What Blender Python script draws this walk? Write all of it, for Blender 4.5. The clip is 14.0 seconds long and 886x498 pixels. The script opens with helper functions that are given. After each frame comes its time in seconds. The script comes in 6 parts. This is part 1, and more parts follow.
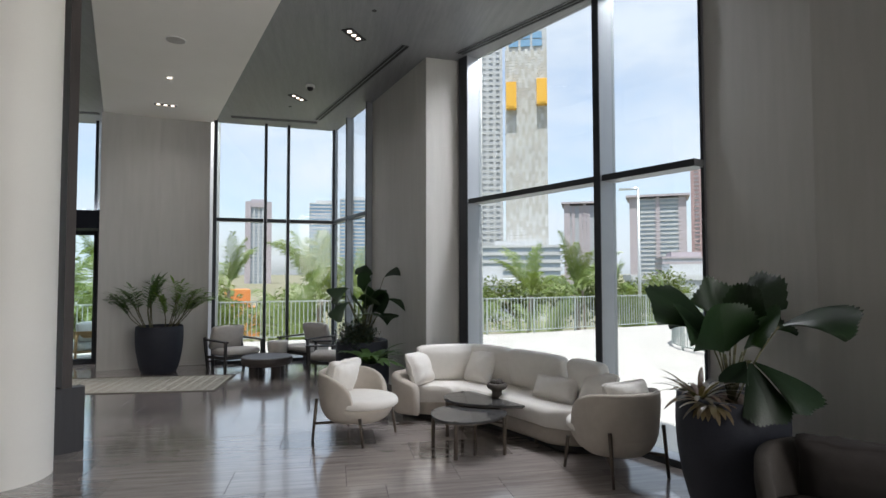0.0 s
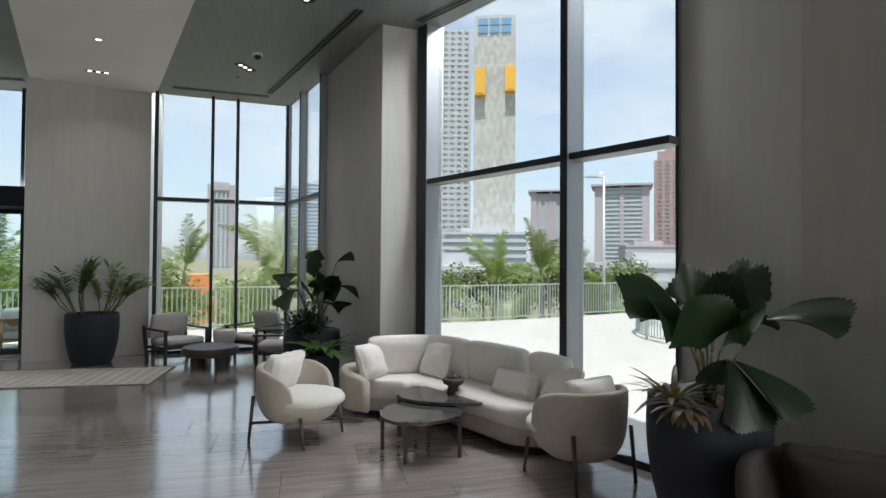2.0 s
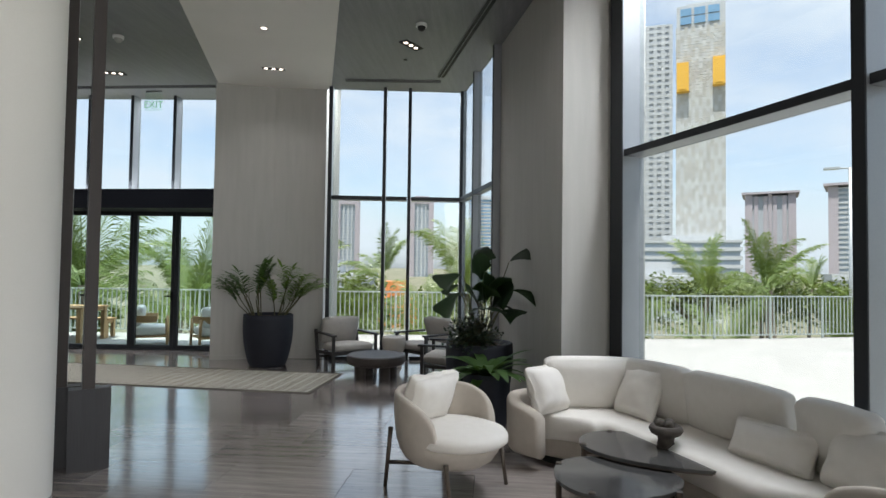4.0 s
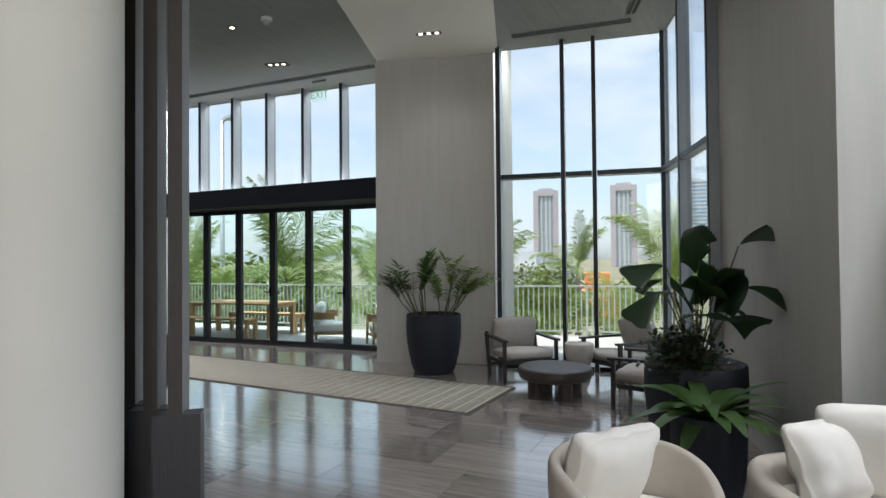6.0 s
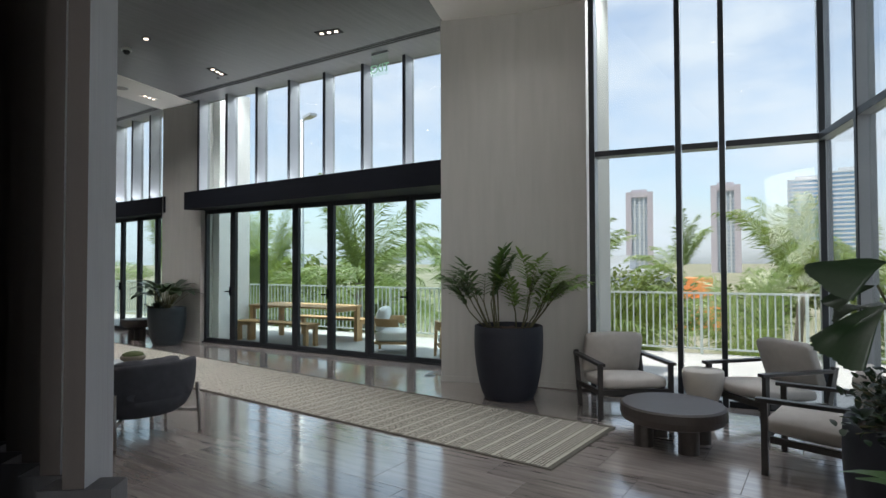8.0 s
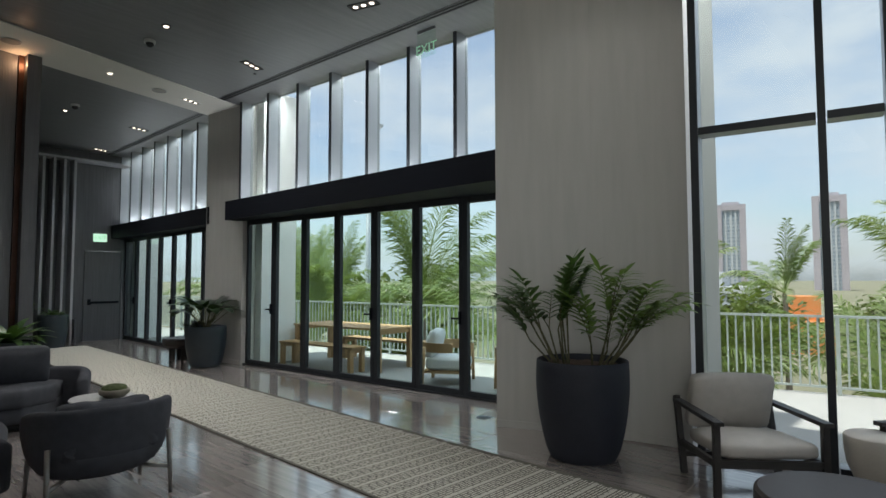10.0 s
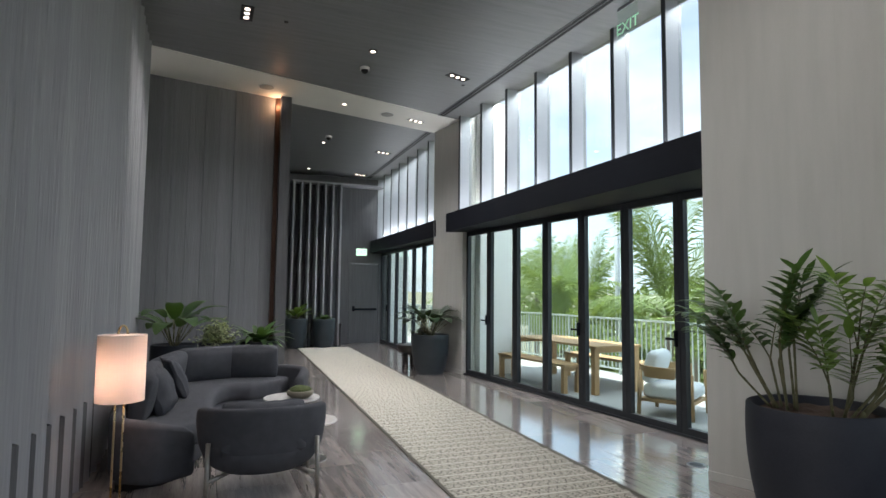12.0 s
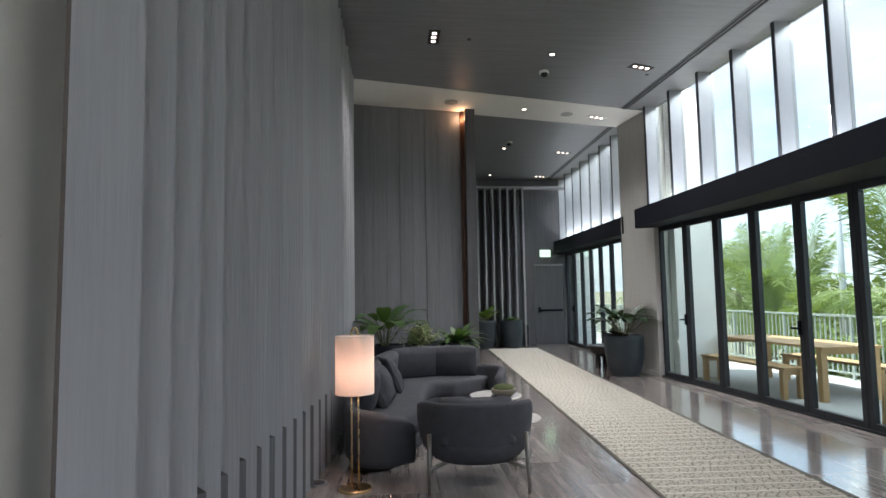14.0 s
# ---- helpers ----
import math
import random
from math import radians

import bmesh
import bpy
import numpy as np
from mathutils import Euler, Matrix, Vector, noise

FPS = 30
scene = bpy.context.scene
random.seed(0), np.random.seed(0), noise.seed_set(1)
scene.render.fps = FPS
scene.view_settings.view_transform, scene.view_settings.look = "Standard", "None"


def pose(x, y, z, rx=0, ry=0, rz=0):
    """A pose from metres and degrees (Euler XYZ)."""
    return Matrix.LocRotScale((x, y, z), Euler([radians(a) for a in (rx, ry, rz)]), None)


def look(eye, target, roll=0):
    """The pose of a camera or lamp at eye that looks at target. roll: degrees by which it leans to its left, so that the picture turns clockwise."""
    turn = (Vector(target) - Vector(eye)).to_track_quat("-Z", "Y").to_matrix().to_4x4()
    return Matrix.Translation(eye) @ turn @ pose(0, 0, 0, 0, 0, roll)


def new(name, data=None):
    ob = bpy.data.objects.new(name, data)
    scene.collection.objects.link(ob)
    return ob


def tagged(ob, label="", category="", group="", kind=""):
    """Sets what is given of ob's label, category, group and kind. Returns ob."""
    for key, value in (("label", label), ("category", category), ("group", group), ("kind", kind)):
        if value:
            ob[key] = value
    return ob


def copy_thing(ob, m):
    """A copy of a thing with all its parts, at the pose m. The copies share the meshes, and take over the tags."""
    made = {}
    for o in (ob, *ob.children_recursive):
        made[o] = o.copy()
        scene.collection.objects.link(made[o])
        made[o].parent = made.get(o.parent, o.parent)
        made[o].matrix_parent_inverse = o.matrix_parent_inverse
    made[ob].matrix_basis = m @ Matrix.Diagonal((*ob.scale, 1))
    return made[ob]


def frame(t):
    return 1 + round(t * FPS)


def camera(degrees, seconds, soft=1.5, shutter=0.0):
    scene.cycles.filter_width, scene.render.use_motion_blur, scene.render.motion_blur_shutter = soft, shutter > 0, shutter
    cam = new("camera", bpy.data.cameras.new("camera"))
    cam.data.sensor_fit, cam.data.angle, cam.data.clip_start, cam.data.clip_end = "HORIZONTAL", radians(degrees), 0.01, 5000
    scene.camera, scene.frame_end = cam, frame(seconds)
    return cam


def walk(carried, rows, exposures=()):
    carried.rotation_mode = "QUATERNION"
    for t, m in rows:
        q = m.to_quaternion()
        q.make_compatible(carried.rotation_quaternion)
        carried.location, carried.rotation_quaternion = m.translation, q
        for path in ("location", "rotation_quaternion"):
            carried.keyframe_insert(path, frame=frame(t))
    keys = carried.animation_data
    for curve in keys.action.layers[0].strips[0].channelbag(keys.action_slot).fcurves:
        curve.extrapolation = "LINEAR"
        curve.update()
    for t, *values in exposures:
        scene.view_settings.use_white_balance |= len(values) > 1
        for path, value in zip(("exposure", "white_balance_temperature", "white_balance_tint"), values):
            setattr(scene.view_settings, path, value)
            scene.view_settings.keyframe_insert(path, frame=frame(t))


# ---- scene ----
cam = camera(75.1, 14.0)
PATH = [
    (0, (0.006, 0.137, 1.836), (0.368, 2.102, 1.921), -0.1),
    (0.5, (0.02, 0.139, 1.829), (0.53, 2.071, 1.903), 0.0),
    (1, (0.053, 0.175, 1.816), (0.635, 2.087, 1.875), 0.2),
    (1.5, (0.134, 0.356, 1.811), (0.706, 2.272, 1.853), 0.3),
    (2, (0.253, 0.66, 1.827), (0.727, 2.603, 1.865), 0.4),
    (2.5, (0.329, 0.978, 1.827), (0.66, 2.95, 1.869), 0.5),
    (3, (0.462, 1.394, 1.773), (0.619, 3.387, 1.835), 0.7),
    (5.5, (0.627, 3.56, 1.669), (-0.052, 5.44, 1.713), -0.1),
    (6, (0.538, 3.99, 1.68), (-0.305, 5.803, 1.716), -0.5),
    (6.5, (0.437, 4.411, 1.66), (-0.533, 6.16, 1.704), -0.6),
    (7, (0.298, 4.846, 1.628), (-0.759, 6.543, 1.672), -0.3),
    (9.5, (-0.605, 6.576, 1.603), (-1.787, 8.187, 1.686), -0.6),
    (10, (-0.712, 6.994, 1.585), (-2.031, 8.493, 1.693), -0.1),
    (10.5, (-0.698, 7.333, 1.545), (-2.16, 8.691, 1.676), 0.4),
    (11, (-0.735, 7.664, 1.542), (-2.349, 8.837, 1.684), 0.7),
    (11.5, (-0.734, 7.907, 1.553), (-2.465, 8.899, 1.7), 0.7),
    (12, (-0.679, 8.111, 1.577), (-2.523, 8.871, 1.723), 0.6),
    (12.5, (-0.661, 8.161, 1.568), (-2.589, 8.67, 1.718), -0.1),
    (13, (-0.694, 8.082, 1.556), (-2.67, 8.349, 1.714), -0.6),
    (13.5, (-0.662, 7.961, 1.564), (-2.65, 8.102, 1.726), -1.0),
    (14, (-0.573, 7.92, 1.579), (-2.561, 8.087, 1.732), -1.0),
]
EXPOSURES = [(t, e + 0.12, 6350, tint) for t, e, tint in ((0, 1.25, 14), (1.5, 1.15, 10), (3, 1.2, 12), (5.5, 1.22, 10), (7, 1.38, 14), (9.5, 0.88, 8), (11, 1.32, 10), (12.5, 1.78, 13), (14, 1.76, 13))]
walk(cam, [(t, look(eye, target, roll)) for t, eye, target, roll in PATH], EXPOSURES)

# ---- world, sun ----
world = bpy.data.worlds.new("sky")
scene.world = world
world.use_nodes = True
wn, wl = world.node_tree.nodes, world.node_tree.links
sky = wn.new("ShaderNodeTexSky")
sky.sky_type = "NISHITA"
sky.sun_disc = False
sky.sun_elevation = radians(73)
sky.sun_rotation = radians(195)
sky.air_density, sky.dust_density, sky.ozone_density = 1.0, 2.0, 1.0
wco = wn.new("ShaderNodeTexCoord")
wmap = wn.new("ShaderNodeMapping")
wmap.inputs["Scale"].default_value = (1.0, 1.0, 2.6)
wl.new(wco.outputs["Generated"], wmap.inputs["Vector"])
cloud = wn.new("ShaderNodeTexNoise")
cloud.inputs["Scale"].default_value = 3.2
cloud.inputs["Detail"].default_value = 9
cloud.inputs["Roughness"].default_value = 0.58
wl.new(wmap.outputs["Vector"], cloud.inputs["Vector"])
cramp = wn.new("ShaderNodeValToRGB")
cramp.color_ramp.elements[0].position, cramp.color_ramp.elements[1].position = 0.26, 0.66
wl.new(cloud.outputs["Fac"], cramp.inputs["Fac"])
wmix = wn.new("ShaderNodeMixRGB")
wmix.inputs["Color2"].default_value = (3.75, 4.1, 4.65, 1)
wl.new(cramp.outputs["Color"], wmix.inputs["Fac"])
wl.new(sky.outputs["Color"], wmix.inputs["Color1"])
wl.new(wmix.outputs["Color"], wn["Background"].inputs["Color"])
wn["Background"].inputs["Strength"].default_value = 0.118
sun = new("sun", bpy.data.lights.new("sun", "SUN"))
sun.data.energy, sun.data.angle, sun.data.color = 3.8, radians(1.0), (1.0, 0.95, 0.88)
sun.matrix_world = look((0, 0, 30), (2.4, 7.2, 30 - 25))

# added area lamp boosting the daylight of the big window behind the path's start
la = new("window_fill_east", bpy.data.lights.new("window_fill_east", "AREA"))
la.data.shape, la.data.size, la.data.size_y, la.data.energy, la.data.color = "RECTANGLE", 4.6, 4.6, 170, (1.0, 0.975, 0.92)
la.matrix_world = look((4.15, -2.0, 2.5), (-3, 1.2, 2.0))
# added lamps hidden low in the clerestory openings over the folding doors, as fill
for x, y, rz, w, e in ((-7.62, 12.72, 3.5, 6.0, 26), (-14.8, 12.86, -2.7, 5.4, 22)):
    ls = new("window_fill_north", bpy.data.lights.new("window_fill_north", "AREA"))
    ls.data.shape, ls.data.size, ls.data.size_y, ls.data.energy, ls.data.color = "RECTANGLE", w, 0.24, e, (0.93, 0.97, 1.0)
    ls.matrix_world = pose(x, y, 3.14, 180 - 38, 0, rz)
# added unseen lamps above the heads of the tall openings, strengthening the skylight
for p, q, w, e in (((2.25, 8.55), (3.75, 5.15), 3.4, 120), ((-2.4, 13.05), (-0.15, 13.35), 2.2, 45), ((-10.7, 13.2), (-4.5, 13.58), 6.0, 85), ((-17.6, 13.5), (-12.0, 13.25), 5.4, 60)):
    lw = new("window_fill_head", bpy.data.lights.new("window_fill_head", "AREA"))
    lw.data.shape, lw.data.size, lw.data.size_y, lw.data.energy, lw.data.color = "RECTANGLE", w, 0.45, e, (0.95, 0.98, 1.0)
    along = math.degrees(math.atan2(q[1] - p[1], q[0] - p[0]))
    lw.matrix_world = pose((p[0] + q[0]) / 2, (p[1] + q[1]) / 2, 5.42, -42, 0, along)
# the lit recessed downlights
for x, y in ((-8.0, 8.47), (-8.9, 11.72), (-14.27, 12.08), (-6.04, 11.57), (-3.14, 11.47), (0.21, 7.71), (-0.7, 10.63), (-5.55, 10.08), (-10.92, 10.35)):
    sp = new("downlight_beam", bpy.data.lights.new("downlight_beam", "SPOT"))
    sp.data.energy, sp.data.spot_size, sp.data.spot_blend, sp.data.shadow_soft_size, sp.data.color = 60 if x == -8.0 else 115 if x < -7 else (18 if x > -3.5 else 50), radians(140), 1.0, 0.12, (1.0, 0.97, 0.94)
    sp.location = (x, y, 4.94)

# ---- materials ----
def mat(name, c1, c2=None, rough=0.6, metal=0.0, scale=8.0, stretch=(1, 1, 1), bump=0.0, fine=60.0, rough_var=0.08, rand=0.0, spec=0.5, coat=0.0, island=False):
    """Principled material: two colours mixed by coarse and fine noise in object space, with fine relief."""
    c2 = c2 or tuple(min(1.0, v * 0.86) for v in c1)
    m = bpy.data.materials.new(name)
    m.use_nodes = True
    n, l = m.node_tree.nodes, m.node_tree.links
    b = n["Principled BSDF"]
    co = n.new("ShaderNodeTexCoord")
    mp = n.new("ShaderNodeMapping")
    mp.inputs["Scale"].default_value = stretch
    l.new(co.outputs["Object"], mp.inputs["Vector"])
    if rand:
        seed = n.new("ShaderNodeNewGeometry" if island else "ShaderNodeObjectInfo")
        far = n.new("ShaderNodeMath")
        far.operation = "MULTIPLY"
        l.new(seed.outputs["Random Per Island" if island else "Random"], far.inputs[0])
        far.inputs[1].default_value = 37.0
        l.new(far.outputs[0], mp.inputs["Location"])
    a = n.new("ShaderNodeTexNoise")
    a.inputs["Scale"].default_value, a.inputs["Detail"].default_value = scale, 6
    f = n.new("ShaderNodeTexNoise")
    f.inputs["Scale"].default_value, f.inputs["Detail"].default_value = fine, 4
    l.new(mp.outputs["Vector"], a.inputs["Vector"])
    l.new(mp.outputs["Vector"], f.inputs["Vector"])
    add = n.new("ShaderNodeMath")
    add.operation = "MULTIPLY_ADD"
    l.new(a.outputs["Fac"], add.inputs[0])
    add.inputs[1].default_value = 1.3
    half = n.new("ShaderNodeMath")
    half.operation = "MULTIPLY_ADD"
    l.new(f.outputs["Fac"], half.inputs[0])
    half.inputs[1].default_value, half.inputs[2].default_value = 0.7, -0.5
    l.new(half.outputs[0], add.inputs[2])
    last = add.outputs[0]
    if rand:
        info = n.new("ShaderNodeNewGeometry" if island else "ShaderNodeObjectInfo")
        r = n.new("ShaderNodeMath")
        r.operation = "MULTIPLY_ADD"
        l.new(info.outputs["Random Per Island" if island else "Random"], r.inputs[0])
        r.inputs[1].default_value = rand
        l.new(last, r.inputs[2])
        sub = n.new("ShaderNodeMath")
        sub.operation = "SUBTRACT"
        l.new(r.outputs[0], sub.inputs[0])
        sub.inputs[1].default_value = rand / 2
        last = sub.outputs[0]
    mix = n.new("ShaderNodeMixRGB")
    mix.inputs["Color1"].default_value, mix.inputs["Color2"].default_value = (*c1, 1), (*c2, 1)
    mix.use_clamp = True
    l.new(last, mix.inputs["Fac"])
    l.new(mix.outputs["Color"], b.inputs["Base Color"])
    rr = n.new("ShaderNodeMapRange")
    rr.inputs["To Min"].default_value, rr.inputs["To Max"].default_value = max(0.02, rough - rough_var), min(1, rough + rough_var)
    l.new(a.outputs["Fac"], rr.inputs["Value"])
    l.new(rr.outputs["Result"], b.inputs["Roughness"])
    b.inputs["Metallic"].default_value = metal
    b.inputs["Specular IOR Level"].default_value = spec
    b.inputs["Coat Weight"].default_value = coat
    if bump:
        bp = n.new("ShaderNodeBump")
        bp.inputs["Strength"].default_value, bp.inputs["Distance"].default_value = bump, 0.01
        l.new(f.outputs["Fac"], bp.inputs["Height"])
        l.new(bp.outputs["Normal"], b.inputs["Normal"])
    return m


def glow(name, c, strength):
    m = bpy.data.materials.new(name)
    m.use_nodes = True
    b = m.node_tree.nodes["Principled BSDF"]
    b.inputs["Base Color"].default_value = (*c, 1)
    b.inputs["Emission Color"].default_value = (*c, 1)
    b.inputs["Emission Strength"].default_value = strength
    return m


def glass_mat(name, tint):
    m = bpy.data.materials.new(name)
    m.use_nodes = True
    n, l = m.node_tree.nodes, m.node_tree.links
    n.remove(n["Principled BSDF"])
    tr = n.new("ShaderNodeBsdfTransparent")
    tr.inputs["Color"].default_value = (*tint, 1)
    gl = n.new("ShaderNodeBsdfGlossy")
    gl.inputs["Roughness"].default_value = 0.01
    lw = n.new("ShaderNodeLayerWeight")
    lw.inputs["Blend"].default_value = 0.5
    pw = n.new("ShaderNodeMath")
    pw.operation = "POWER"
    l.new(lw.outputs["Facing"], pw.inputs[0])
    pw.inputs[1].default_value = 4.0
    fr = n.new("ShaderNodeMath")
    fr.operation = "MULTIPLY_ADD"
    l.new(pw.outputs[0], fr.inputs[0])
    fr.inputs[1].default_value, fr.inputs[2].default_value = 0.45, 0.02
    mx = n.new("ShaderNodeMixShader")
    l.new(fr.outputs[0], mx.inputs["Fac"])
    l.new(tr.outputs[0], mx.inputs[1])
    l.new(gl.outputs[0], mx.inputs[2])
    l.new(mx.outputs[0], n["Material Output"].inputs["Surface"])
    return m


M_TILE = mat("brown stone tile", (0.165, 0.142, 0.128), (0.42, 0.372, 0.345), 0.13, scale=1.6, stretch=(1.0, 14, 1), fine=9, bump=0.03, rand=0.5, rough_var=0.05, spec=1.0, coat=1.0)
M_TILE.node_tree.nodes["Principled BSDF"].inputs["Coat Roughness"].default_value = 0.12
M_GROUT = mat("grout", (0.06, 0.052, 0.047), None, 0.8)
M_PLASTER = mat("white plaster", (0.78, 0.76, 0.71), (0.72, 0.70, 0.65), 0.75, scale=1.2, bump=0.05, fine=90)
M_PILLAR = mat("warm grey wallcovering", (0.49, 0.483, 0.455), (0.425, 0.418, 0.392), 0.8, scale=2.0, stretch=(6, 6, 0.6), bump=0.12, fine=80)
M_CEIL = mat("charcoal wood ceiling", (0.135, 0.138, 0.145), (0.235, 0.237, 0.245), 0.45, scale=2.0, stretch=(8, 0.5, 1), bump=0.06, fine=12)
M_LOUVER = mat("charcoal stained wood", (0.075, 0.075, 0.08), (0.15, 0.15, 0.155), 0.55, scale=3.0, stretch=(8, 8, 0.35), bump=0.35, fine=14, rand=0.35)
M_DARK = mat("dark stained panel", (0.07, 0.07, 0.075), (0.12, 0.12, 0.127), 0.55, scale=3.0, stretch=(8, 8, 0.35), bump=0.2, fine=14, rand=0.4)
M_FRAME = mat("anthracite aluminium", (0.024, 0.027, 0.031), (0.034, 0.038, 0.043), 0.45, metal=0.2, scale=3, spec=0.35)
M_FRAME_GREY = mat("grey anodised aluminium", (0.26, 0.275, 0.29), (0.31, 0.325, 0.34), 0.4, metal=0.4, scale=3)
M_HEADER = mat("black metal fascia", (0.006, 0.007, 0.011), (0.010, 0.012, 0.017), 0.6, scale=2, spec=0.12)
M_GLASS = glass_mat("clear glass", (0.85, 0.87, 0.85))
M_GLASS_DOOR = glass_mat("faintly green glass", (0.84, 0.91, 0.885))
M_TERRACE = mat("pale concrete paving", (0.37, 0.365, 0.355), (0.31, 0.305, 0.295), 0.85, scale=1.2, bump=0.1, fine=40)
M_RAIL = mat("pale green-grey painted steel", (0.34, 0.385, 0.37), (0.29, 0.33, 0.315), 0.45, scale=4)
M_POT = mat("matt charcoal planter", (0.014, 0.016, 0.023), (0.024, 0.026, 0.036), 0.62, scale=6, bump=0.1, spec=0.3)


# ---- mesh helpers ----
def bm_new():
    return bmesh.new()


def add_box(bm, x0, y0, z0, x1, y1, z1, m=None):
    vs = [bm.verts.new(v) for v in ((x0, y0, z0), (x1, y0, z0), (x1, y1, z0), (x0, y1, z0), (x0, y0, z1), (x1, y0, z1), (x1, y1, z1), (x0, y1, z1))]
    for f in ((3, 2, 1, 0), (4, 5, 6, 7), (0, 1, 5, 4), (1, 2, 6, 5), (2, 3, 7, 6), (3, 0, 4, 7)):
        bm.faces.new([vs[i] for i in f])
    if m is not None:
        bmesh.ops.transform(bm, matrix=m, verts=vs)
    return vs


def add_prism(bm, pts, z0, z1):
    """A solid over a plan outline given anticlockwise."""
    lo = [bm.verts.new((x, y, z0)) for x, y in pts]
    hi = [bm.verts.new((x, y, z1)) for x, y in pts]
    k = len(pts)
    bm.faces.new(hi)
    bm.faces.new(lo[::-1])
    for i in range(k):
        bm.faces.new((lo[i], lo[(i + 1) % k], hi[(i + 1) % k], hi[i]))


def seg_matrix(p, q):
    """Local x along the plan line p to q, y to its left."""
    d = Vector((q[0] - p[0], q[1] - p[1], 0))
    return Matrix.Translation((p[0], p[1], 0)) @ Matrix.Rotation(math.atan2(d.y, d.x), 4, "Z"), d.length


def finish(bm, bevel=0.0, segs=2, smooth=False):
    if bevel:
        bmesh.ops.bevel(bm, geom=[e for e in bm.edges if len(e.link_faces) == 2 and e.calc_face_angle(0) > 0.6], offset=bevel, segments=segs, profile=0.7, affect="EDGES")
    bmesh.ops.recalc_face_normals(bm, faces=bm.faces)
    if smooth:
        for f in bm.faces:
            f.smooth = True


def mesh_of(name, bm, material):
    me = bpy.data.meshes.new(name)
    bm.to_mesh(me)
    bm.free()
    me.materials.append(material)
    return me


def part(name, bm, material, parent=None, label="", bevel=0.0, smooth=False, segs=2):
    finish(bm, bevel, segs, smooth)
    ob = new(name, mesh_of(name, bm, material))
    if parent is not None:
        ob.parent = parent
    if label:
        tagged(ob, label)
    return ob


def structure(name, bm, material, label, category, bevel=0.0):
    return tagged(part(name, bm, material, None, "", bevel), label, category, kind="structure")


def holder(name, m, label, category, group="", kind=""):
    """An Empty at the base of a thing."""
    ob = new(name)
    ob.matrix_basis = m
    ob.empty_display_size = 0.2
    return tagged(ob, label, category, group, kind)


# ---- plan ----
CZ = 4.99
DOOR_A, DOOR_B = (-10.78, 12.80), (-4.46, 13.19)
FAR_A, FAR_B = (-17.75, 13.15), (-11.95, 12.88)
PIL_W = [(-4.47, 12.15), (-3.5, 12.50), (-2.58, 12.66)]
NW_A, NW_B = (-2.50, 12.62), (-0.05, 12.98)
RET_B = (0.62, 10.70)
COL_E, COL_S = (1.27, 8.33), (1.95, 8.42)
EW_A, EW_B = (1.95, 8.42), (3.44, 5.02)
PIL_E = [(3.44, 5.02), (3.52, 3.85), (3.66, 3.05)]

# floor slab
bm = bm_new()
add_prism(bm, [(-17.9, 13.3), (-17.9, 7.0), (-11.2, 7.0), (-7.5, 5.0), (-7.5, -4.2), (5.5, -4.2), (4.4, 3.0), (3.6, 5.0), (2.1, 8.55), (1.3, 8.6), (0.75, 10.7), (0.05, 13.1), (-2.5, 12.75), (-4.3, 13.3)], -0.3, -0.006)
structure("floor", bm, M_GROUT, "dark brown stone tile floor with a soft sheen", "floor")

ROOF = [(-18.1, 13.22), (-18.1, 6.5), (-8.0, 4.5), (-8.0, -4.6), (4.84, -4.6), (3.74, 3.0), (3.52, 5.1), (1.98, 8.42), (1.25, 8.42), (0.66, 10.7), (-0.03, 13.02), (-2.52, 12.68), (-4.44, 13.27), (-10.8, 12.87), (-11.95, 12.94)]
# ceiling: dark wood panels and two pale plaster bands running to the pillars
bm = bm_new()
add_prism(bm, ROOF, CZ, CZ + 0.3)
structure("ceiling", bm, M_CEIL, "charcoal wood-grain ceiling with pale plaster bands", "ceiling")
bm = bm_new()
add_prism(bm, ROOF, CZ + 0.31, CZ + 0.6)
structure("roof_slab", bm, M_PLASTER, "concrete slab above the ceiling", "ceiling")
bm = bm_new()
add_prism(bm, [(-4.46, 12.2), (-2.78, 7.24), (-0.4, 0.2), (1.6, 0.2), (-0.64, 6.86), (-2.50, 12.66), (-3.5, 12.5)], CZ - 0.012, CZ + 0.01)
structure("ceiling_band_1", bm, M_PLASTER, "pale plaster ceiling band running to the pillar", "ceiling")
bm = bm_new()
add_prism(bm, [(-12.07, 12.62), (-10.71, 7.05), (-9.47, 7.05), (-11.03, 12.78)], CZ - 0.012, CZ + 0.01)
structure("ceiling_band_2", bm, M_PLASTER, "pale plaster ceiling band running to the pillar", "ceiling")

# pillars
bm = bm_new()
add_prism(bm, PIL_W + [(-2.55, 13.5), (-4.44, 13.5)], 0, CZ + 0.3)
structure("wall_pillar_1", bm, M_PILLAR, "broad pillar in warm grey wallcovering with a soft fold", "wall")
bm = bm_new()
add_prism(bm, [(-12.0, 12.56), (-10.82, 12.70), (-10.80, 13.5), (-11.95, 13.5)], 0, CZ + 0.3)
structure("wall_pillar_2", bm, M_PILLAR, "broad pillar in warm grey wallcovering", "wall")
bm = bm_new()
add_prism(bm, [(0.64, 10.70), COL_E, (1.93, 8.42), (2.15, 8.5), (1.1, 10.85)], 0, CZ + 0.3)
structure("wall_pillar_3", bm, M_PILLAR, "grey corner pillar between two windows", "wall")
bm = bm_new()
add_prism(bm, [(p[0], p[1]) for p in PIL_E[::-1]] + [(3.9, 5.1), (4.2, 3.1)][::1], 0, CZ + 0.3)
